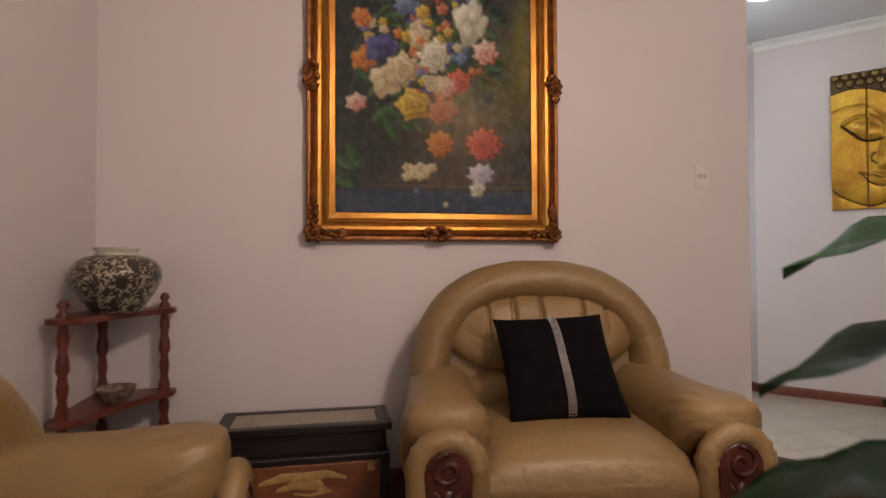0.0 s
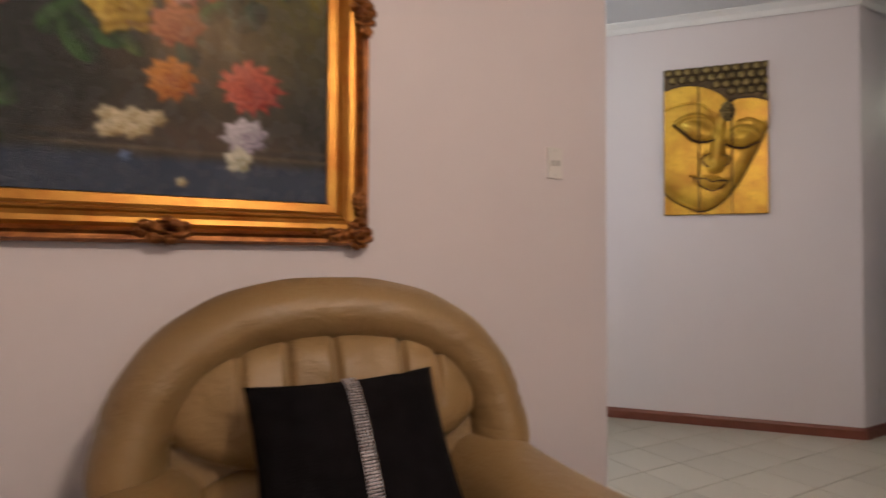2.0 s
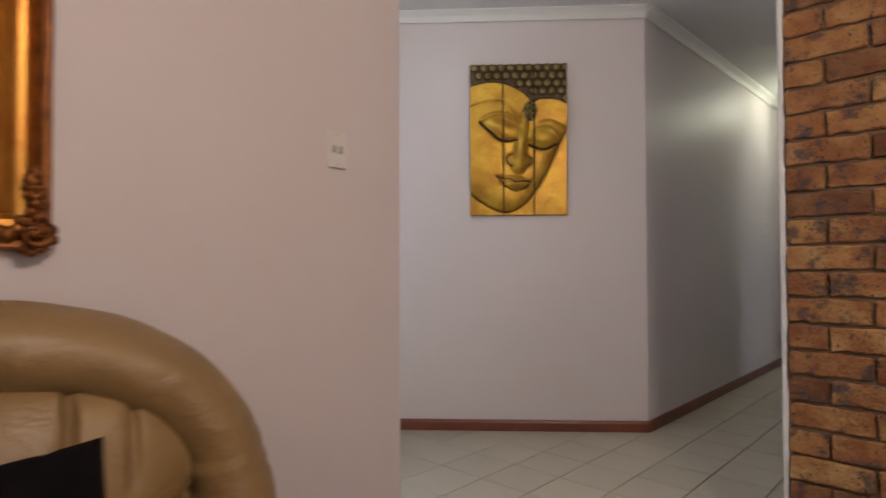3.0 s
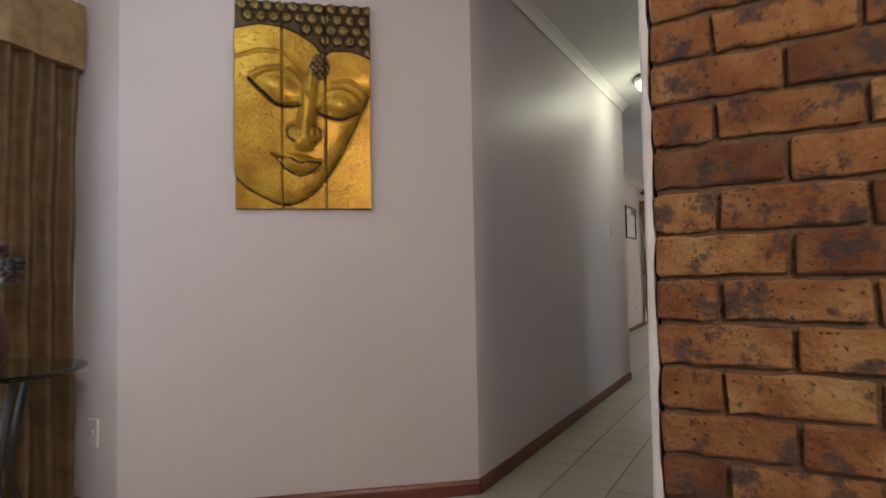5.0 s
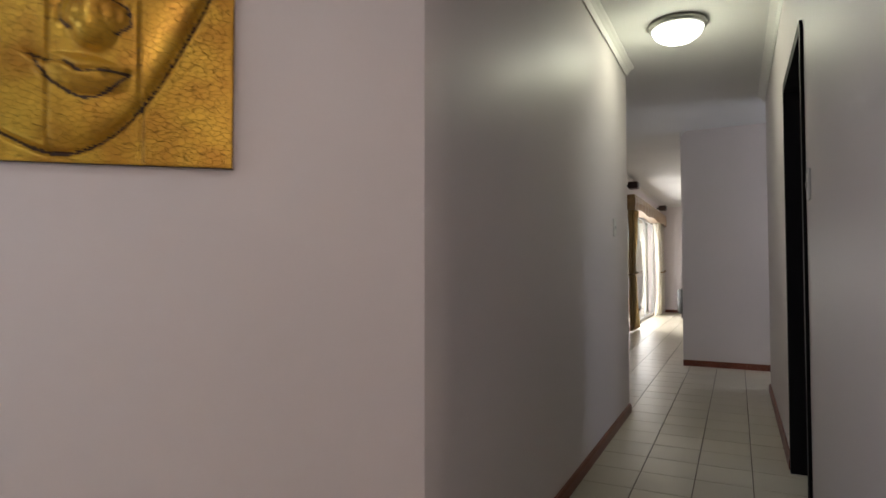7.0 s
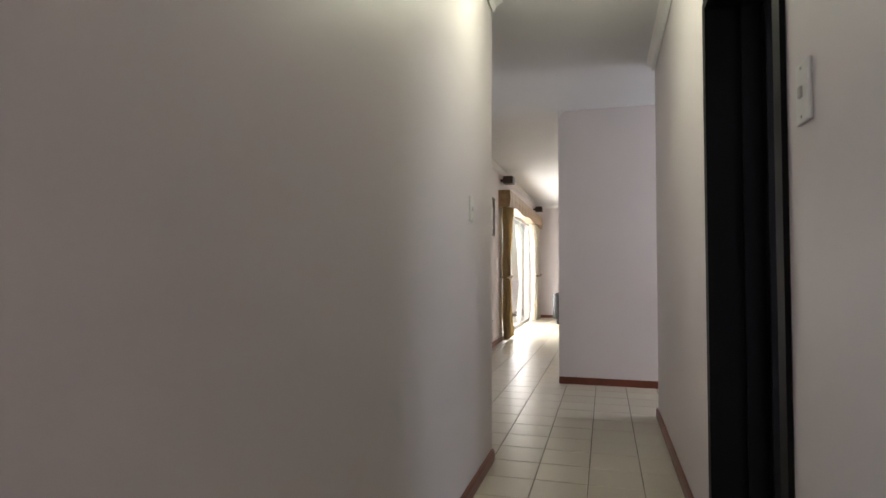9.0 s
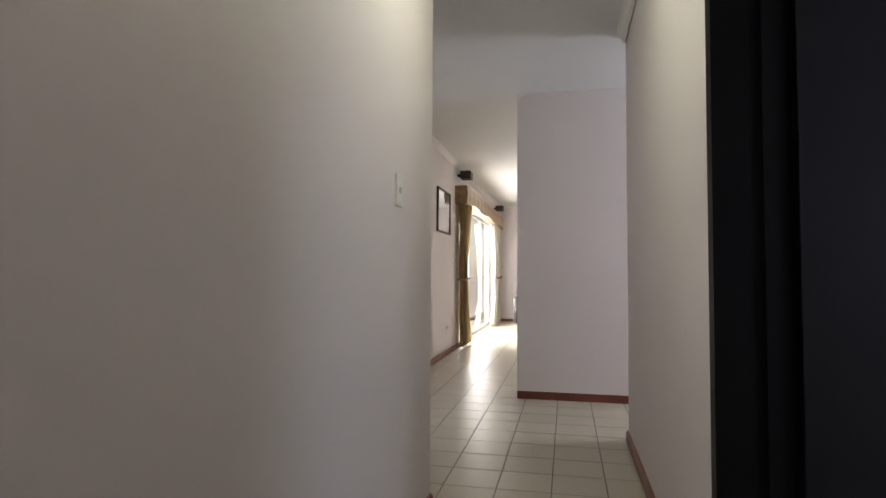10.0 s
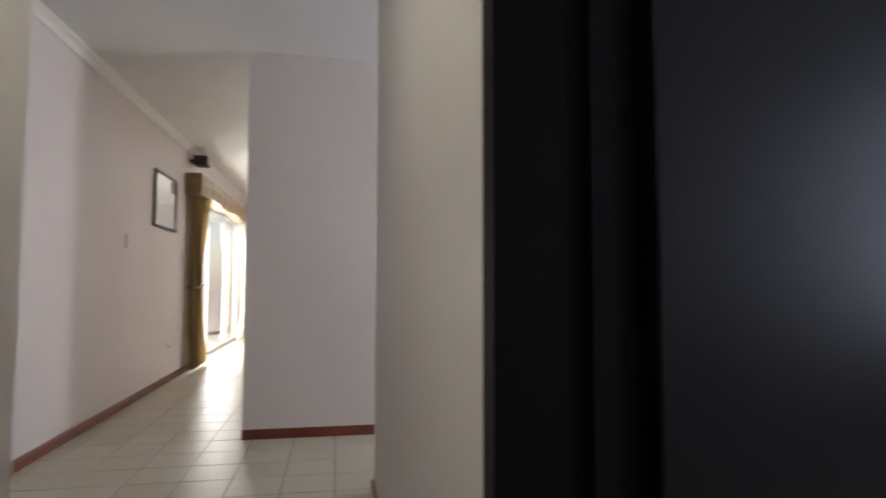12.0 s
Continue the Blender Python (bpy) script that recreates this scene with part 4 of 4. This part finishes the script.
# ---- hall ----
def relief(m, w, h):
    """Carved three-panel wooden wall relief of a serene face: one mesh."""
    nx, nz = 120, 186
    crease = {}

    def seg(x, z, a, b):
        dx, dz = b[0] - a[0], b[1] - a[1]
        t = min(1, max(0, ((x - a[0]) * dx + (z - a[1]) * dz) / (dx * dx + dz * dz)))
        return math.hypot(x - a[0] - t * dx, z - a[1] - t * dz), t

    def line(x, z, pts):
        if pts[0] not in crease:
            a = np.array(pts)
            crease[pts[0]] = (a[:-1], a[1:] - a[:-1], ((a[1:] - a[:-1]) ** 2).sum(1) + 1e-12)
        a, d, q = crease[pts[0]]
        w = np.array((x, z)) - a
        t = np.clip((w * d).sum(1) / q, 0, 1)
        return float(np.sqrt(((w - d * t[:, None]) ** 2).sum(1).min()))

    def arc(pts, n=10):
        out = []
        p = [pts[0]] + pts + [pts[-1]]
        for i in range(1, len(p) - 2):
            for k in range(n):
                t = k / n
                out.append(tuple(0.5 * (2 * p[i][j] + (p[i + 1][j] - p[i - 1][j]) * t + (2 * p[i - 1][j] - 5 * p[i][j] + 4 * p[i + 1][j] - p[i + 2][j]) * t * t + (3 * p[i][j] - p[i - 1][j] - 3 * p[i + 1][j] + p[i + 2][j]) * t ** 3) for j in (0, 1)))
        return out + [pts[-1]]

    # unit coordinates: x to the right 0..1, z downwards 0..1.5
    hairline = arc([(-0.02, 0.23), (0.2, 0.185), (0.4, 0.22), (0.56, 0.31), (0.64, 0.39), (0.72, 0.365), (0.85, 0.365), (1.02, 0.42)])
    jaw = arc([(0.0, 1.33), (0.1, 1.42), (0.33, 1.53), (0.5, 1.49), (0.66, 1.33), (0.82, 1.05), (0.98, 0.70)])
    lid_l, lid_r = arc([(0.101, 0.601), (0.20, 0.70), (0.30, 0.785), (0.40, 0.80), (0.48, 0.79)]), arc([(0.60, 0.845), (0.70, 0.88), (0.78, 0.885), (0.90, 0.83)])
    brow_l, brow_r = arc([(0.10, 0.60), (0.22, 0.535), (0.36, 0.53), (0.47, 0.62), (0.51, 0.74)]), arc([(0.60, 0.80), (0.65, 0.72), (0.74, 0.68), (0.84, 0.70), (0.92, 0.78)])
    brow2_l, brow2_r = arc([(0.0, 0.45), (0.2, 0.39), (0.38, 0.42), (0.50, 0.56)]), arc([(0.72, 0.61), (0.84, 0.60), (0.98, 0.69)])
    mouth = arc([(0.27, 1.165), (0.35, 1.19), (0.40, 1.19), (0.46, 1.23), (0.52, 1.22), (0.62, 1.22)])
    lower = arc([(0.29, 1.18), (0.36, 1.27), (0.46, 1.32), (0.55, 1.29), (0.62, 1.22)])
    ring_l, ring_r = arc([(0.43, 1.07), (0.38, 1.03), (0.385, 0.96), (0.44, 0.93)]), arc([(0.58, 1.07), (0.625, 1.03), (0.61, 0.97), (0.57, 0.95)])
    rngr = random.Random(2)
    curls = []
    for r in range(5):
        for c in range(11):
            cx, cz = 0.045 + 0.094 * c + (0.047 if r % 2 else 0), 0.035 + 0.082 * r
            hz = min(((abs(p[0] - cx), p[1]) for p in hairline))[1]
            if cz < hz - 0.035 and cx < 0.99:
                curls.append((cx, cz))

    def inside(x, z, pts):
        e = sorted(((abs(p[0] - x), p[1]) for p in pts))[0][1]
        return z < e

    def height(x, z):
        hair = inside(x, z, hairline)
        y, mat = 0.020, 0
        dl = line(x, z, hairline)
        if hair:
            y, mat = 0.022, 1
            for cx, cz in curls:
                d = math.hypot(x - cx, z - cz)
                if d < 0.042:
                    y += 0.013 * math.sqrt(max(0, 1 - (d / 0.042) ** 2)) - 0.004 * math.exp(-((d - 0.02) / 0.006) ** 2)
                    if d < 0.031:
                        mat = 2
        else:
            face = inside(x, z, jaw)
            dj = line(x, z, jaw)
            if face:
                y += 0.014 * (1 - math.exp(-dj / 0.06)) + 0.004
            for pts, hgt in ((brow_l, 0.007), (brow_r, 0.007)):
                y += hgt * math.exp(-(line(x, z, pts) / 0.02) ** 2)
            for pts in (brow2_l, brow2_r):
                y -= 0.004 * math.exp(-(line(x, z, pts) / 0.009) ** 2)
            for cx, cz, ax, az, s in ((0.33, 0.68, 0.17, 0.11, 0.25), (0.76, 0.78, 0.14, 0.085, 0.05)):
                q = ((x - cx) / ax) ** 2 + ((z - cz - s * (x - cx)) / az) ** 2
                y += 0.010 * max(0, 1 - q)
            d, t = seg(x, z, (0.565, 0.52), (0.50, 1.06))
            wn_ = 0.045 + 0.045 * t
            y += (0.008 + 0.022 * t) * max(0, 1 - (d / wn_) ** 2)
            for cx in (0.42, 0.595):
                y += 0.012 * max(0, 1 - ((x - cx) / 0.045) ** 2 - ((z - 1.01) / 0.07) ** 2)
            y += 0.017 * max(0, 1 - ((x - 0.46) / 0.17) ** 2 - ((z - 1.235 - 0.1 * (x - 0.46)) / 0.075) ** 2)
            for pts, wd, dp in ((lid_l, 0.013, 0.011), (lid_r, 0.013, 0.011), (mouth, 0.009, 0.008), (lower, 0.008, 0.003), (jaw, 0.012, 0.007), (ring_l, 0.008, 0.006), (ring_r, 0.008, 0.006)):
                y -= dp * math.exp(-(line(x, z, pts) / wd) ** 2)
            if min(line(x, z, lid_l), line(x, z, lid_r)) < 0.012 or line(x, z, mouth) < 0.006:
                mat = 3
            if min(line(x, z, jaw), line(x, z, ring_l), line(x, z, ring_r), line(x, z, lower)) < 0.006:
                mat = 3
            q = math.hypot((x - 0.615) / 0.075, (z - 0.50) / 0.105)
            if q < 1:
                bump_ = math.sin(x * 130) * math.sin(z * 110)
                y += 0.010 * (1 - q ** 2) + 0.006 * bump_
                mat = 2 if bump_ > -0.2 else 1
            if dl < 0.012:
                mat = 3
        for j in (0.345, 0.655):
            if abs(x - j) < 0.0045:
                y, mat = 0.012, 3
        return y, mat

    bm = bmesh.new()
    g, ms = [], []
    for i in range(nx + 1):
        col, mc = [], []
        for k in range(nz + 1):
            y, mt = height(i / nx, 1.57 * k / nz)
            col.append(bm.verts.new(((i / nx - 0.5) * w, -(0.020 + 1.7 * (y - 0.020)) if y > 0.0125 else -0.008, (0.5 - k / nz) * h)))
            mc.append(mt)
        g.append(col)
        ms.append(mc)
    for i in range(nx):
        for k in range(nz):
            f = bm.faces.new((g[i][k], g[i][k + 1], g[i + 1][k + 1], g[i + 1][k]))
            f.material_index = ms[i][k]
            f.smooth = True
    edge = [g[i][0] for i in range(nx)] + [g[nx][k] for k in range(nz)] + [g[i][nz] for i in range(nx, 0, -1)] + [g[0][k] for k in range(nz, 0, -1)]
    back = [bm.verts.new((v.co.x, -0.002, v.co.z)) for v in edge]
    for a, b, c, d in zip(edge, edge[1:] + edge[:1], back[1:] + back[:1], back):
        bm.faces.new((a, b, c, d)).material_index = 3
    bm.faces.new(back).material_index = 3
    ob = new("wall_relief", mesh_from("wall_relief", bm, [CRACKLE, HAIR, CURLTOP, LINE]))
    ob.matrix_world = m
    return tagged(ob, "gold crackled carved wooden face relief in three panels", "wall carving")


dirx, diry = AX - LX, AY - LY
ang = math.degrees(math.atan2(diry, dirx))
relief(pose(LX + dirx * 0.4995, LY + diry * 0.4995, 1.778, 0, 0, ang), 0.591, 0.928)


def ceiling_lamp(x, y, glass_mat):
    base = thing("ceiling_lamp", "round frosted glass ceiling lamp with a nickel rim, lit", "lamp", pose(x, y, TOP), "ceiling lamps")
    part("rim", lathe([(0.17, 0), (0.172, -0.02), (0.165, -0.034), (0.150, -0.040), (0.148, -0.03)], 40), LAMPM, base, "brushed nickel rim", smooth=True)
    dome = part("glass_dome", lathe([(0.150, -0.030), (0.147, -0.05), (0.132, -0.078), (0.10, -0.102), (0.06, -0.115), (0.02, -0.119)], 40), glass_mat, base, "glowing frosted glass bowl", smooth=True)
    dome.visible_shadow = False
    part("finial", lathe([(0.012, -0.116), (0.014, -0.122), (0.009, -0.132), (0.004, -0.138)], 14), LAMPM, base, smooth=True)


ceiling_lamp(6.58, 2.29, LAMPG)
ceiling_lamp(2.40, 2.95, LAMPG)
ceiling_lamp(0.95, 0.2, LAMPG)


def curtain_sheet(x0, x1, z0, z1, y, folds, waist=None, depth=0.035, gather=0.0, seed=1, nz=40):
    """Pleated hanging cloth facing -y; waist (z, side, keep) draws it to one side."""
    r = random.Random(seed)
    ph = [r.uniform(0, 6) for _ in range(4)]
    nu = folds * 10
    rows = []
    for j in range(nz + 1):
        z = z1 + (z0 - z1) * j / nz
        row = []
        for i in range(nu + 1):
            u = i / nu
            x = x0 + (x1 - x0) * u
            if waist:
                wz, side, keep = waist
                d = abs(z - wz) / ((z1 - wz) if z > wz else (wz - z0) * 1.25)
                k = keep + (1 - keep) * min(1, d) ** (1.5 if z > wz else 0.9)
                x = (x0 + (x1 - x0) * u * k) if side < 0 else (x1 - (x1 - x0) * (1 - u) * k)
            yy = y - depth * (0.5 + 0.5 * math.sin(u * folds * math.tau + ph[0] + 0.5 * math.sin(z * 3 + ph[1]))) + 0.006 * math.sin(z * 9 + u * 20 + ph[2])
            row.append((x, yy, z))
        rows.append(row)
    bm = loft(rows, None, False)
    bmesh.ops.solidify(bm, geom=list(bm.faces), thickness=0.002)
    return bm


def pelmet(bm, x0, x1, y, z0, z1, depth, wave=0.03):
    n = 40
    rings = []
    for i in range(n + 1):
        t = i / n
        x = x0 + (x1 - x0) * t
        low = z0 + wave * math.sin(t * math.pi * 3) ** 2
        b = 0.008 * math.sin(i * 1.9)
        rings.append([(x, y, low), (x, y - depth + b, low), (x, y - depth - 0.012 + b, (low + z1) / 2), (x, y - depth + b * 0.5, z1), (x, y, z1)])
    loft(rings, bm)


hc = thing("hall_curtain", "gold damask curtain under a matching padded pelmet over the hall window", "curtain", pose(0, 0, 0))
part("drape", curtain_sheet(2.40, 3.085, 0.02, 2.15, YH - 0.035, 8, None, 0.05, seed=5), DAMASK, hc, smooth=True)
part("drape", curtain_sheet(0.75, 1.30, 0.02, 2.15, YH - 0.035, 7, None, 0.05, seed=6), DAMASK, hc, smooth=True)
bm = bmesh.new()
pelmet(bm, 0.72, 3.09, YH - 0.002, 1.95, 2.24, 0.10)
part("pelmet", bm, DAMASK, hc, "padded gold pelmet", smooth=False)
wall_switch(pose(LX, 4.06, 0.36, 0, 0, -90), [(0, 0)], 0.07, 0.115, "white socket plate low on the hall wall beside the curtain")
ht = thing("glass_table", "small glass-topped hall table with dark legs before the curtain", "table", pose(2.62, 3.86, 0))
part("glass_top", lathe([(0.30, 0.70), (0.31, 0.704), (0.31, 0.712), (0.30, 0.716)], 40), GREEN, ht, "greenish glass top")
for k in range(3):
    a = k * math.tau / 3 + 0.5
    part("leg", tube([(0.24 * math.cos(a), 0.24 * math.sin(a), 0), (0.12 * math.cos(a), 0.12 * math.sin(a), 0.35), (0.22 * math.cos(a), 0.22 * math.sin(a), 0.70)], 0.014, 8), DARKWOOD, ht, smooth=True)
bm = bmesh.new()
rngf = random.Random(9)
lathe([(0.05, 0), (0.085, 0.07), (0.06, 0.17), (0.035, 0.21), (0.045, 0.225)], 24, bm)
fv = thing("flower_vase", "dark red vase of dried flowers on the glass table", "vase", pose(2.62, 3.86, 0.716))
part("vase", bm, MAHOG, fv, smooth=True)
for k in range(9):
    a = k * 2.4
    tip = (0.11 * math.cos(a) * (0.4 + 0.6 * rngf.random()), 0.11 * math.sin(a) * (0.4 + 0.6 * rngf.random()), 0.30 + 0.14 * rngf.random())
    st = part("stem", tube([(0, 0, 0.2), tip], 0.003, 6), STEM, fv)
    bm = bmesh.new()
    for q in range(12):
        ball(bm, (tip[0] + rngf.uniform(-0.022, 0.022), tip[1] + rngf.uniform(-0.022, 0.022), tip[2] + rngf.uniform(-0.015, 0.02)), 0.014, 1)
    part("flower_head", bm, BLACK if k % 2 else MAHOG, fv, smooth=True)


def window_unit(name, m, w, h, cols, label, sill=True):
    base = tagged(new(name), label, "window", kind="structure")
    base.matrix_world = m
    t = 0.05
    for a, b, c, d in ((0, w, 0, t), (0, w, h - t, h), (0, t, t, h - t), (w - t, w, t, h - t)):
        part("window_frame", boxed(a, b, -0.03, 0.03, c, d, 0.004), ALU, base)
    for k in range(cols):
        a, b = t + (w - 2 * t) * k / cols, t + (w - 2 * t) * (k + 1) / cols
        if k:
            part("mullion", boxed(a - 0.03, a + 0.03, -0.022, 0.022, t, h - t, 0.004), ALU, base)
        p = part("pane", boxed(a + 0.002, b - 0.002, -0.003, 0.003, t + 0.002, h - t - 0.002), PANE, base)
        p.visible_shadow = False
    return base


window_unit("window_1", pose(-0.4, YS - 0.09, 0.6), 2.6, 1.7, 3, "wide white aluminium living room window")
window_unit("window_3", pose(3.6, -1.53, 0.75), 1.2, 1.4, 2, "white aluminium window of the side room")
# Unseen window, added to go with the passage fill lamp.
window_unit("window_4", pose(8.72, -1.53, 0.85), 0.76, 1.3, 1, "unseen white aluminium window added at the passage end")
window_unit("window_2", pose(1.0, YH + 0.08, 0.5), 1.9, 1.65, 2, "white aluminium hall window behind the curtain")
sd = window_unit("door_1", pose(12.95, YF + 0.10, 0), 3.95, 2.1, 3, "white aluminium sliding glass door, bright outside")

# ---- corridor door ----
door = tagged(new("door_2"), "espresso-painted door standing open into a dark side room", "door", kind="structure")
for x, s in ((DN, 1), (DF, -1)):
    prof = [(-0.022, 0.012), (-0.022, -0.0), (0.0, -0.0), (0.0, -0.246), (s * 0 + 0.03, -0.246), (0.03, -0.16), (0.045, -0.16), (0.045, -0.105), (0.03, -0.105), (0.03, 0.012)]
    rings = [[(x + s * u, YD + v, z) for u, v in prof] for z in (0, DT)]
    part("door_jamb", loft(rings), FRAMEP, door)
prof = [(0.022, 0.012), (0.022, 0.0), (0.0, 0.0), (0.0, -0.246), (-0.03, -0.246), (-0.03, -0.16), (-0.045, -0.16), (-0.045, -0.105), (-0.03, -0.105), (-0.03, 0.012)]
part("door_head", loft([[(x, YD + v, DT + u) for u, v in prof] for x in (DN, DF)]), FRAMEP, door)
leaf_ob = part("door_leaf", boxed(DF - 0.072, DF - 0.0305, YD - 0.246 - 0.80, YD - 0.175, 0.012, DT - 0.04, 0.004), DOORP, door, "flush dark door leaf")
part("door_handle", tube([(DF - 0.075, YD - 0.98, 1.02), (DF - 0.12, YD - 0.98, 1.02), (DF - 0.125, YD - 0.95, 1.02), (DF - 0.125, YD - 0.87, 1.02)], 0.009, 8), LAMPM, leaf_ob, "nickel lever handle", smooth=True)

# ---- far room ----
fc = thing("sliding_door_curtain", "olive-gold tied-back curtains under a pelmet at the sliding door", "curtain", pose(0, 0, 0))
part("drape", curtain_sheet(12.66, 13.45, 0.03, 2.12, YF - 0.05, 9, (0.98, -1, 0.42), 0.07, seed=3), CURTAIN, fc, smooth=True)
part("drape", curtain_sheet(16.4, 17.3, 0.03, 2.12, YF - 0.05, 9, (0.98, 1, 0.42), 0.07, seed=4), SHEER, fc, "pale sheer drape", smooth=True)
part("sheer_drape", curtain_sheet(15.9, 17.0, 0.03, 2.12, YF - 0.03, 12, (0.55, 1, 0.30), 0.04, seed=8), SHEER, fc, "white sheer drape", smooth=True)
bm = bmesh.new()
pelmet(bm, 12.60, 17.3, YF - 0.002, 2.02, 2.27, 0.17, 0.04)
part("pelmet", bm, DAMASK, fc, "padded gold pelmet")
for x in (12.83, 17.1):
    pts = [(x + 0.19 * math.cos(a), YF - 0.09 + 0.075 * math.sin(a), 0.98 + 0.02 * math.cos(a)) for a in [k * math.tau / 20 for k in range(21)]]
    part("tieback", tube(pts, 0.016, 8), DAMASK, fc, "twisted gold tieback", smooth=True)


def small_speaker(x, z):
    base = thing("wall_speaker", "small dark brown wall speaker above the pelmet", "speaker", pose(x, YF, z, 0, 0, 0), "wall speakers")
    part("cabinet", boxed(-0.10, 0.10, -0.20, -0.05, -0.055, 0.055, 0.006), BROWNP, base)
    part("grille", boxed(-0.088, 0.088, -0.206, -0.199, -0.045, 0.045, 0.003), BLACK, base)
    part("bracket", boxed(-0.02, 0.02, -0.05, 0, -0.02, 0.02, 0.003), BLACK, base)


small_speaker(12.80, 2.44)
small_speaker(17.0, 2.44)
pf = thing("framed_print", "pale framed print behind glass in a thin dark frame", "picture", pose((11.44 + 12.19) / 2, YF - 0.003, (1.556 + 2.086) / 2))
bm = bmesh.new()
picture_frame_ring(0.75, 0.54, [(0, 0), (0, 0.022), (0.022, 0.022), (0.026, 0.010), (0.026, 0)], bm)
part("frame", bm, BLACK, pf)
part("print", boxed(-0.35, 0.35, -0.008, -0.002, -0.245, 0.245), PAPER, pf, "pale print")
part("glazing", boxed(-0.35, 0.35, -0.0115, -0.010, -0.245, 0.245), PANE, pf)
part("image_band", boxed(-0.17, 0.2, -0.0095, -0.0082, -0.20, -0.09), GREY, pf)
wall_switch(pose(11.0 - 0.2, YF, 1.36), [(0, 0)], 0.07, 0.115, "white light switch plate on the dining room wall")
wall_switch(pose(12.1, YF, 0.36), [(-0.02, 0), (0.02, 0)], 0.115, 0.07, "white double socket plate low on the dining room wall")


def dark_armchair():
    base = thing("dark_chair", "black upholstered chair in the far room", "chair", pose(16.3, 2.62, 0, 0, 0, 90))
    part("seat", boxed(-0.35, 0.35, -0.35, 0.25, 0.18, 0.45, 0.05), BLACK, base, smooth=True)
    part("backrest", boxed(-0.35, 0.35, 0.22, 0.40, 0.18, 0.95, 0.06), BLACK, base, smooth=True)
    for s in (-1, 1):
        part("arm", boxed(s * 0.42 - 0.08, s * 0.42 + 0.08, -0.35, 0.40, 0.1, 0.62, 0.05), BLACK, base, smooth=True)
        for y in (-0.3, 0.33):
            part("foot", lathe([(0.025, 0), (0.03, 0.10)], 12, None, Matrix.Translation((s * 0.40, y, 0))), BLACK, base)


dark_armchair()

# ---- bricks, last: stretcher courses with half bats at the end ----
brick_wall = bpy.data.objects["wall_brick"]
BL, BH, COURSE, JOINT = 0.228, 0.0745, 0.0865, 0.012


def brick_mesh(length, seed):
    r = random.Random(seed)
    bm = boxed(-0.022, 0.03, -length / 2, length / 2, -BH / 2, BH / 2)
    bmesh.ops.subdivide_edges(bm, edges=[e for e in bm.edges if abs(e.verts[0].co.y - e.verts[1].co.y) > 0.05], cuts=5, use_grid_fill=True)
    bmesh.ops.bevel(bm, geom=[e for e in bm.edges if len(e.link_faces) == 2 and e.calc_face_angle() > 1 and min(v.co.x for v in e.verts) < -0.02], offset=0.004, segments=1, affect="EDGES")
    for v in bm.verts:
        if v.co.x < 0:
            v.co.y += r.uniform(-0.0032, 0.0032)
            v.co.z += r.uniform(-0.0030, 0.0030)
            v.co.x += r.uniform(-0.0015, 0.0015)
    return mesh_from("brick", bm, BRICK)


full = [brick_mesh(BL, k) for k in range(6)]
half = [brick_mesh((BL - JOINT) / 2, 10 + k) for k in range(4)]
rng = random.Random(12)
rows = int(TOP / COURSE) + 1
spare = bmesh.new()
for c in range(rows):
    z = 0.0065 + COURSE * c
    if z < 0.05 or z > TOP - 0.02:
        continue
    y = RY
    k = 0
    while y > YS + 0.3:
        ln = (BL - JOINT) / 2 if (k == 0 and c % 2) else BL
        if k < 9:
            ob = new("brick", rng.choice(half if ln < 0.2 else full))
            ob.parent = brick_wall
            ob.location = (RX + rng.uniform(0.018, 0.0235), y - ln / 2, z)
            ob.rotation_euler = (rng.uniform(-0.006, 0.006), 0, 0)
        else:
            box(spare, RX, RX + 0.04, y - ln, y, z - BH / 2, z + BH / 2)
        y -= ln + JOINT
        k += 1
me = mesh_from("brick_courses", spare, BRICK)
ob = tagged(new("brick_courses", me), kind="stuff")
ob.parent = brick_wall

# ---- living room carpet ----
bm = bmesh.new()
plan = [(XL, YN), (XL, YS), (RX, YS), (RX, RY), (EX, YN)]
loft([[(x, y, -0.003) for x, y in plan], [(x, y, 0.012) for x, y in plan]], bm)
structure("floor_carpet", bm, CARPET, "brown short-pile living room carpet")

# ---- floor tiles ----
floor_ob = bpy.data.objects["floor"]
G, TX, TY = 0.2625, 8.625, 2.454
bm = boxed(-G / 2 + 0.0025, G / 2 - 0.0025, -G / 2 + 0.0025, G / 2 - 0.0025, -0.010, 0.0)
bmesh.ops.bevel(bm, geom=[e for e in bm.edges if all(v.co.z > -0.001 for v in e.verts)], offset=0.0018, segments=1, affect="EDGES")
tile_me = mesh_from("tile", bm, TILE)
verts, faces = [], []
count = 0
proto = [v.co.copy() for v in tile_me.vertices]
polys = [tuple(p.vertices) for p in tile_me.polygons]
for i in range(-40, 36):
    for j in range(-22, 8):
        x, y = TX + (i + 0.5) * G, TY + (j + 0.5) * G
        if not (XL - 0.1 < x < XE + 0.1 and YS - 0.1 < y < YH + 0.1):
            continue
        dz = rng.uniform(-0.0004, 0.0004)
        if count < 300 and 2.9 < x < 12.2 and YD - 0.2 < y < (3.7 if x < 4.2 or x > 7.2 else AY + 0.1):
            ob = new("tile", tile_me)
            ob.parent = floor_ob
            ob.location = (x, y, dz)
            count += 1
        else:
            n0 = len(verts)
            verts += [(v.x + x, v.y + y, v.z + dz) for v in proto]
            faces += [tuple(q + n0 for q in p) for p in polys]
me = bpy.data.meshes.new("tile_field")
me.from_pydata(verts, [], faces)
me.materials.append(TILES)
ob = tagged(new("tile_field", me), kind="stuff")
ob.parent = floor_ob
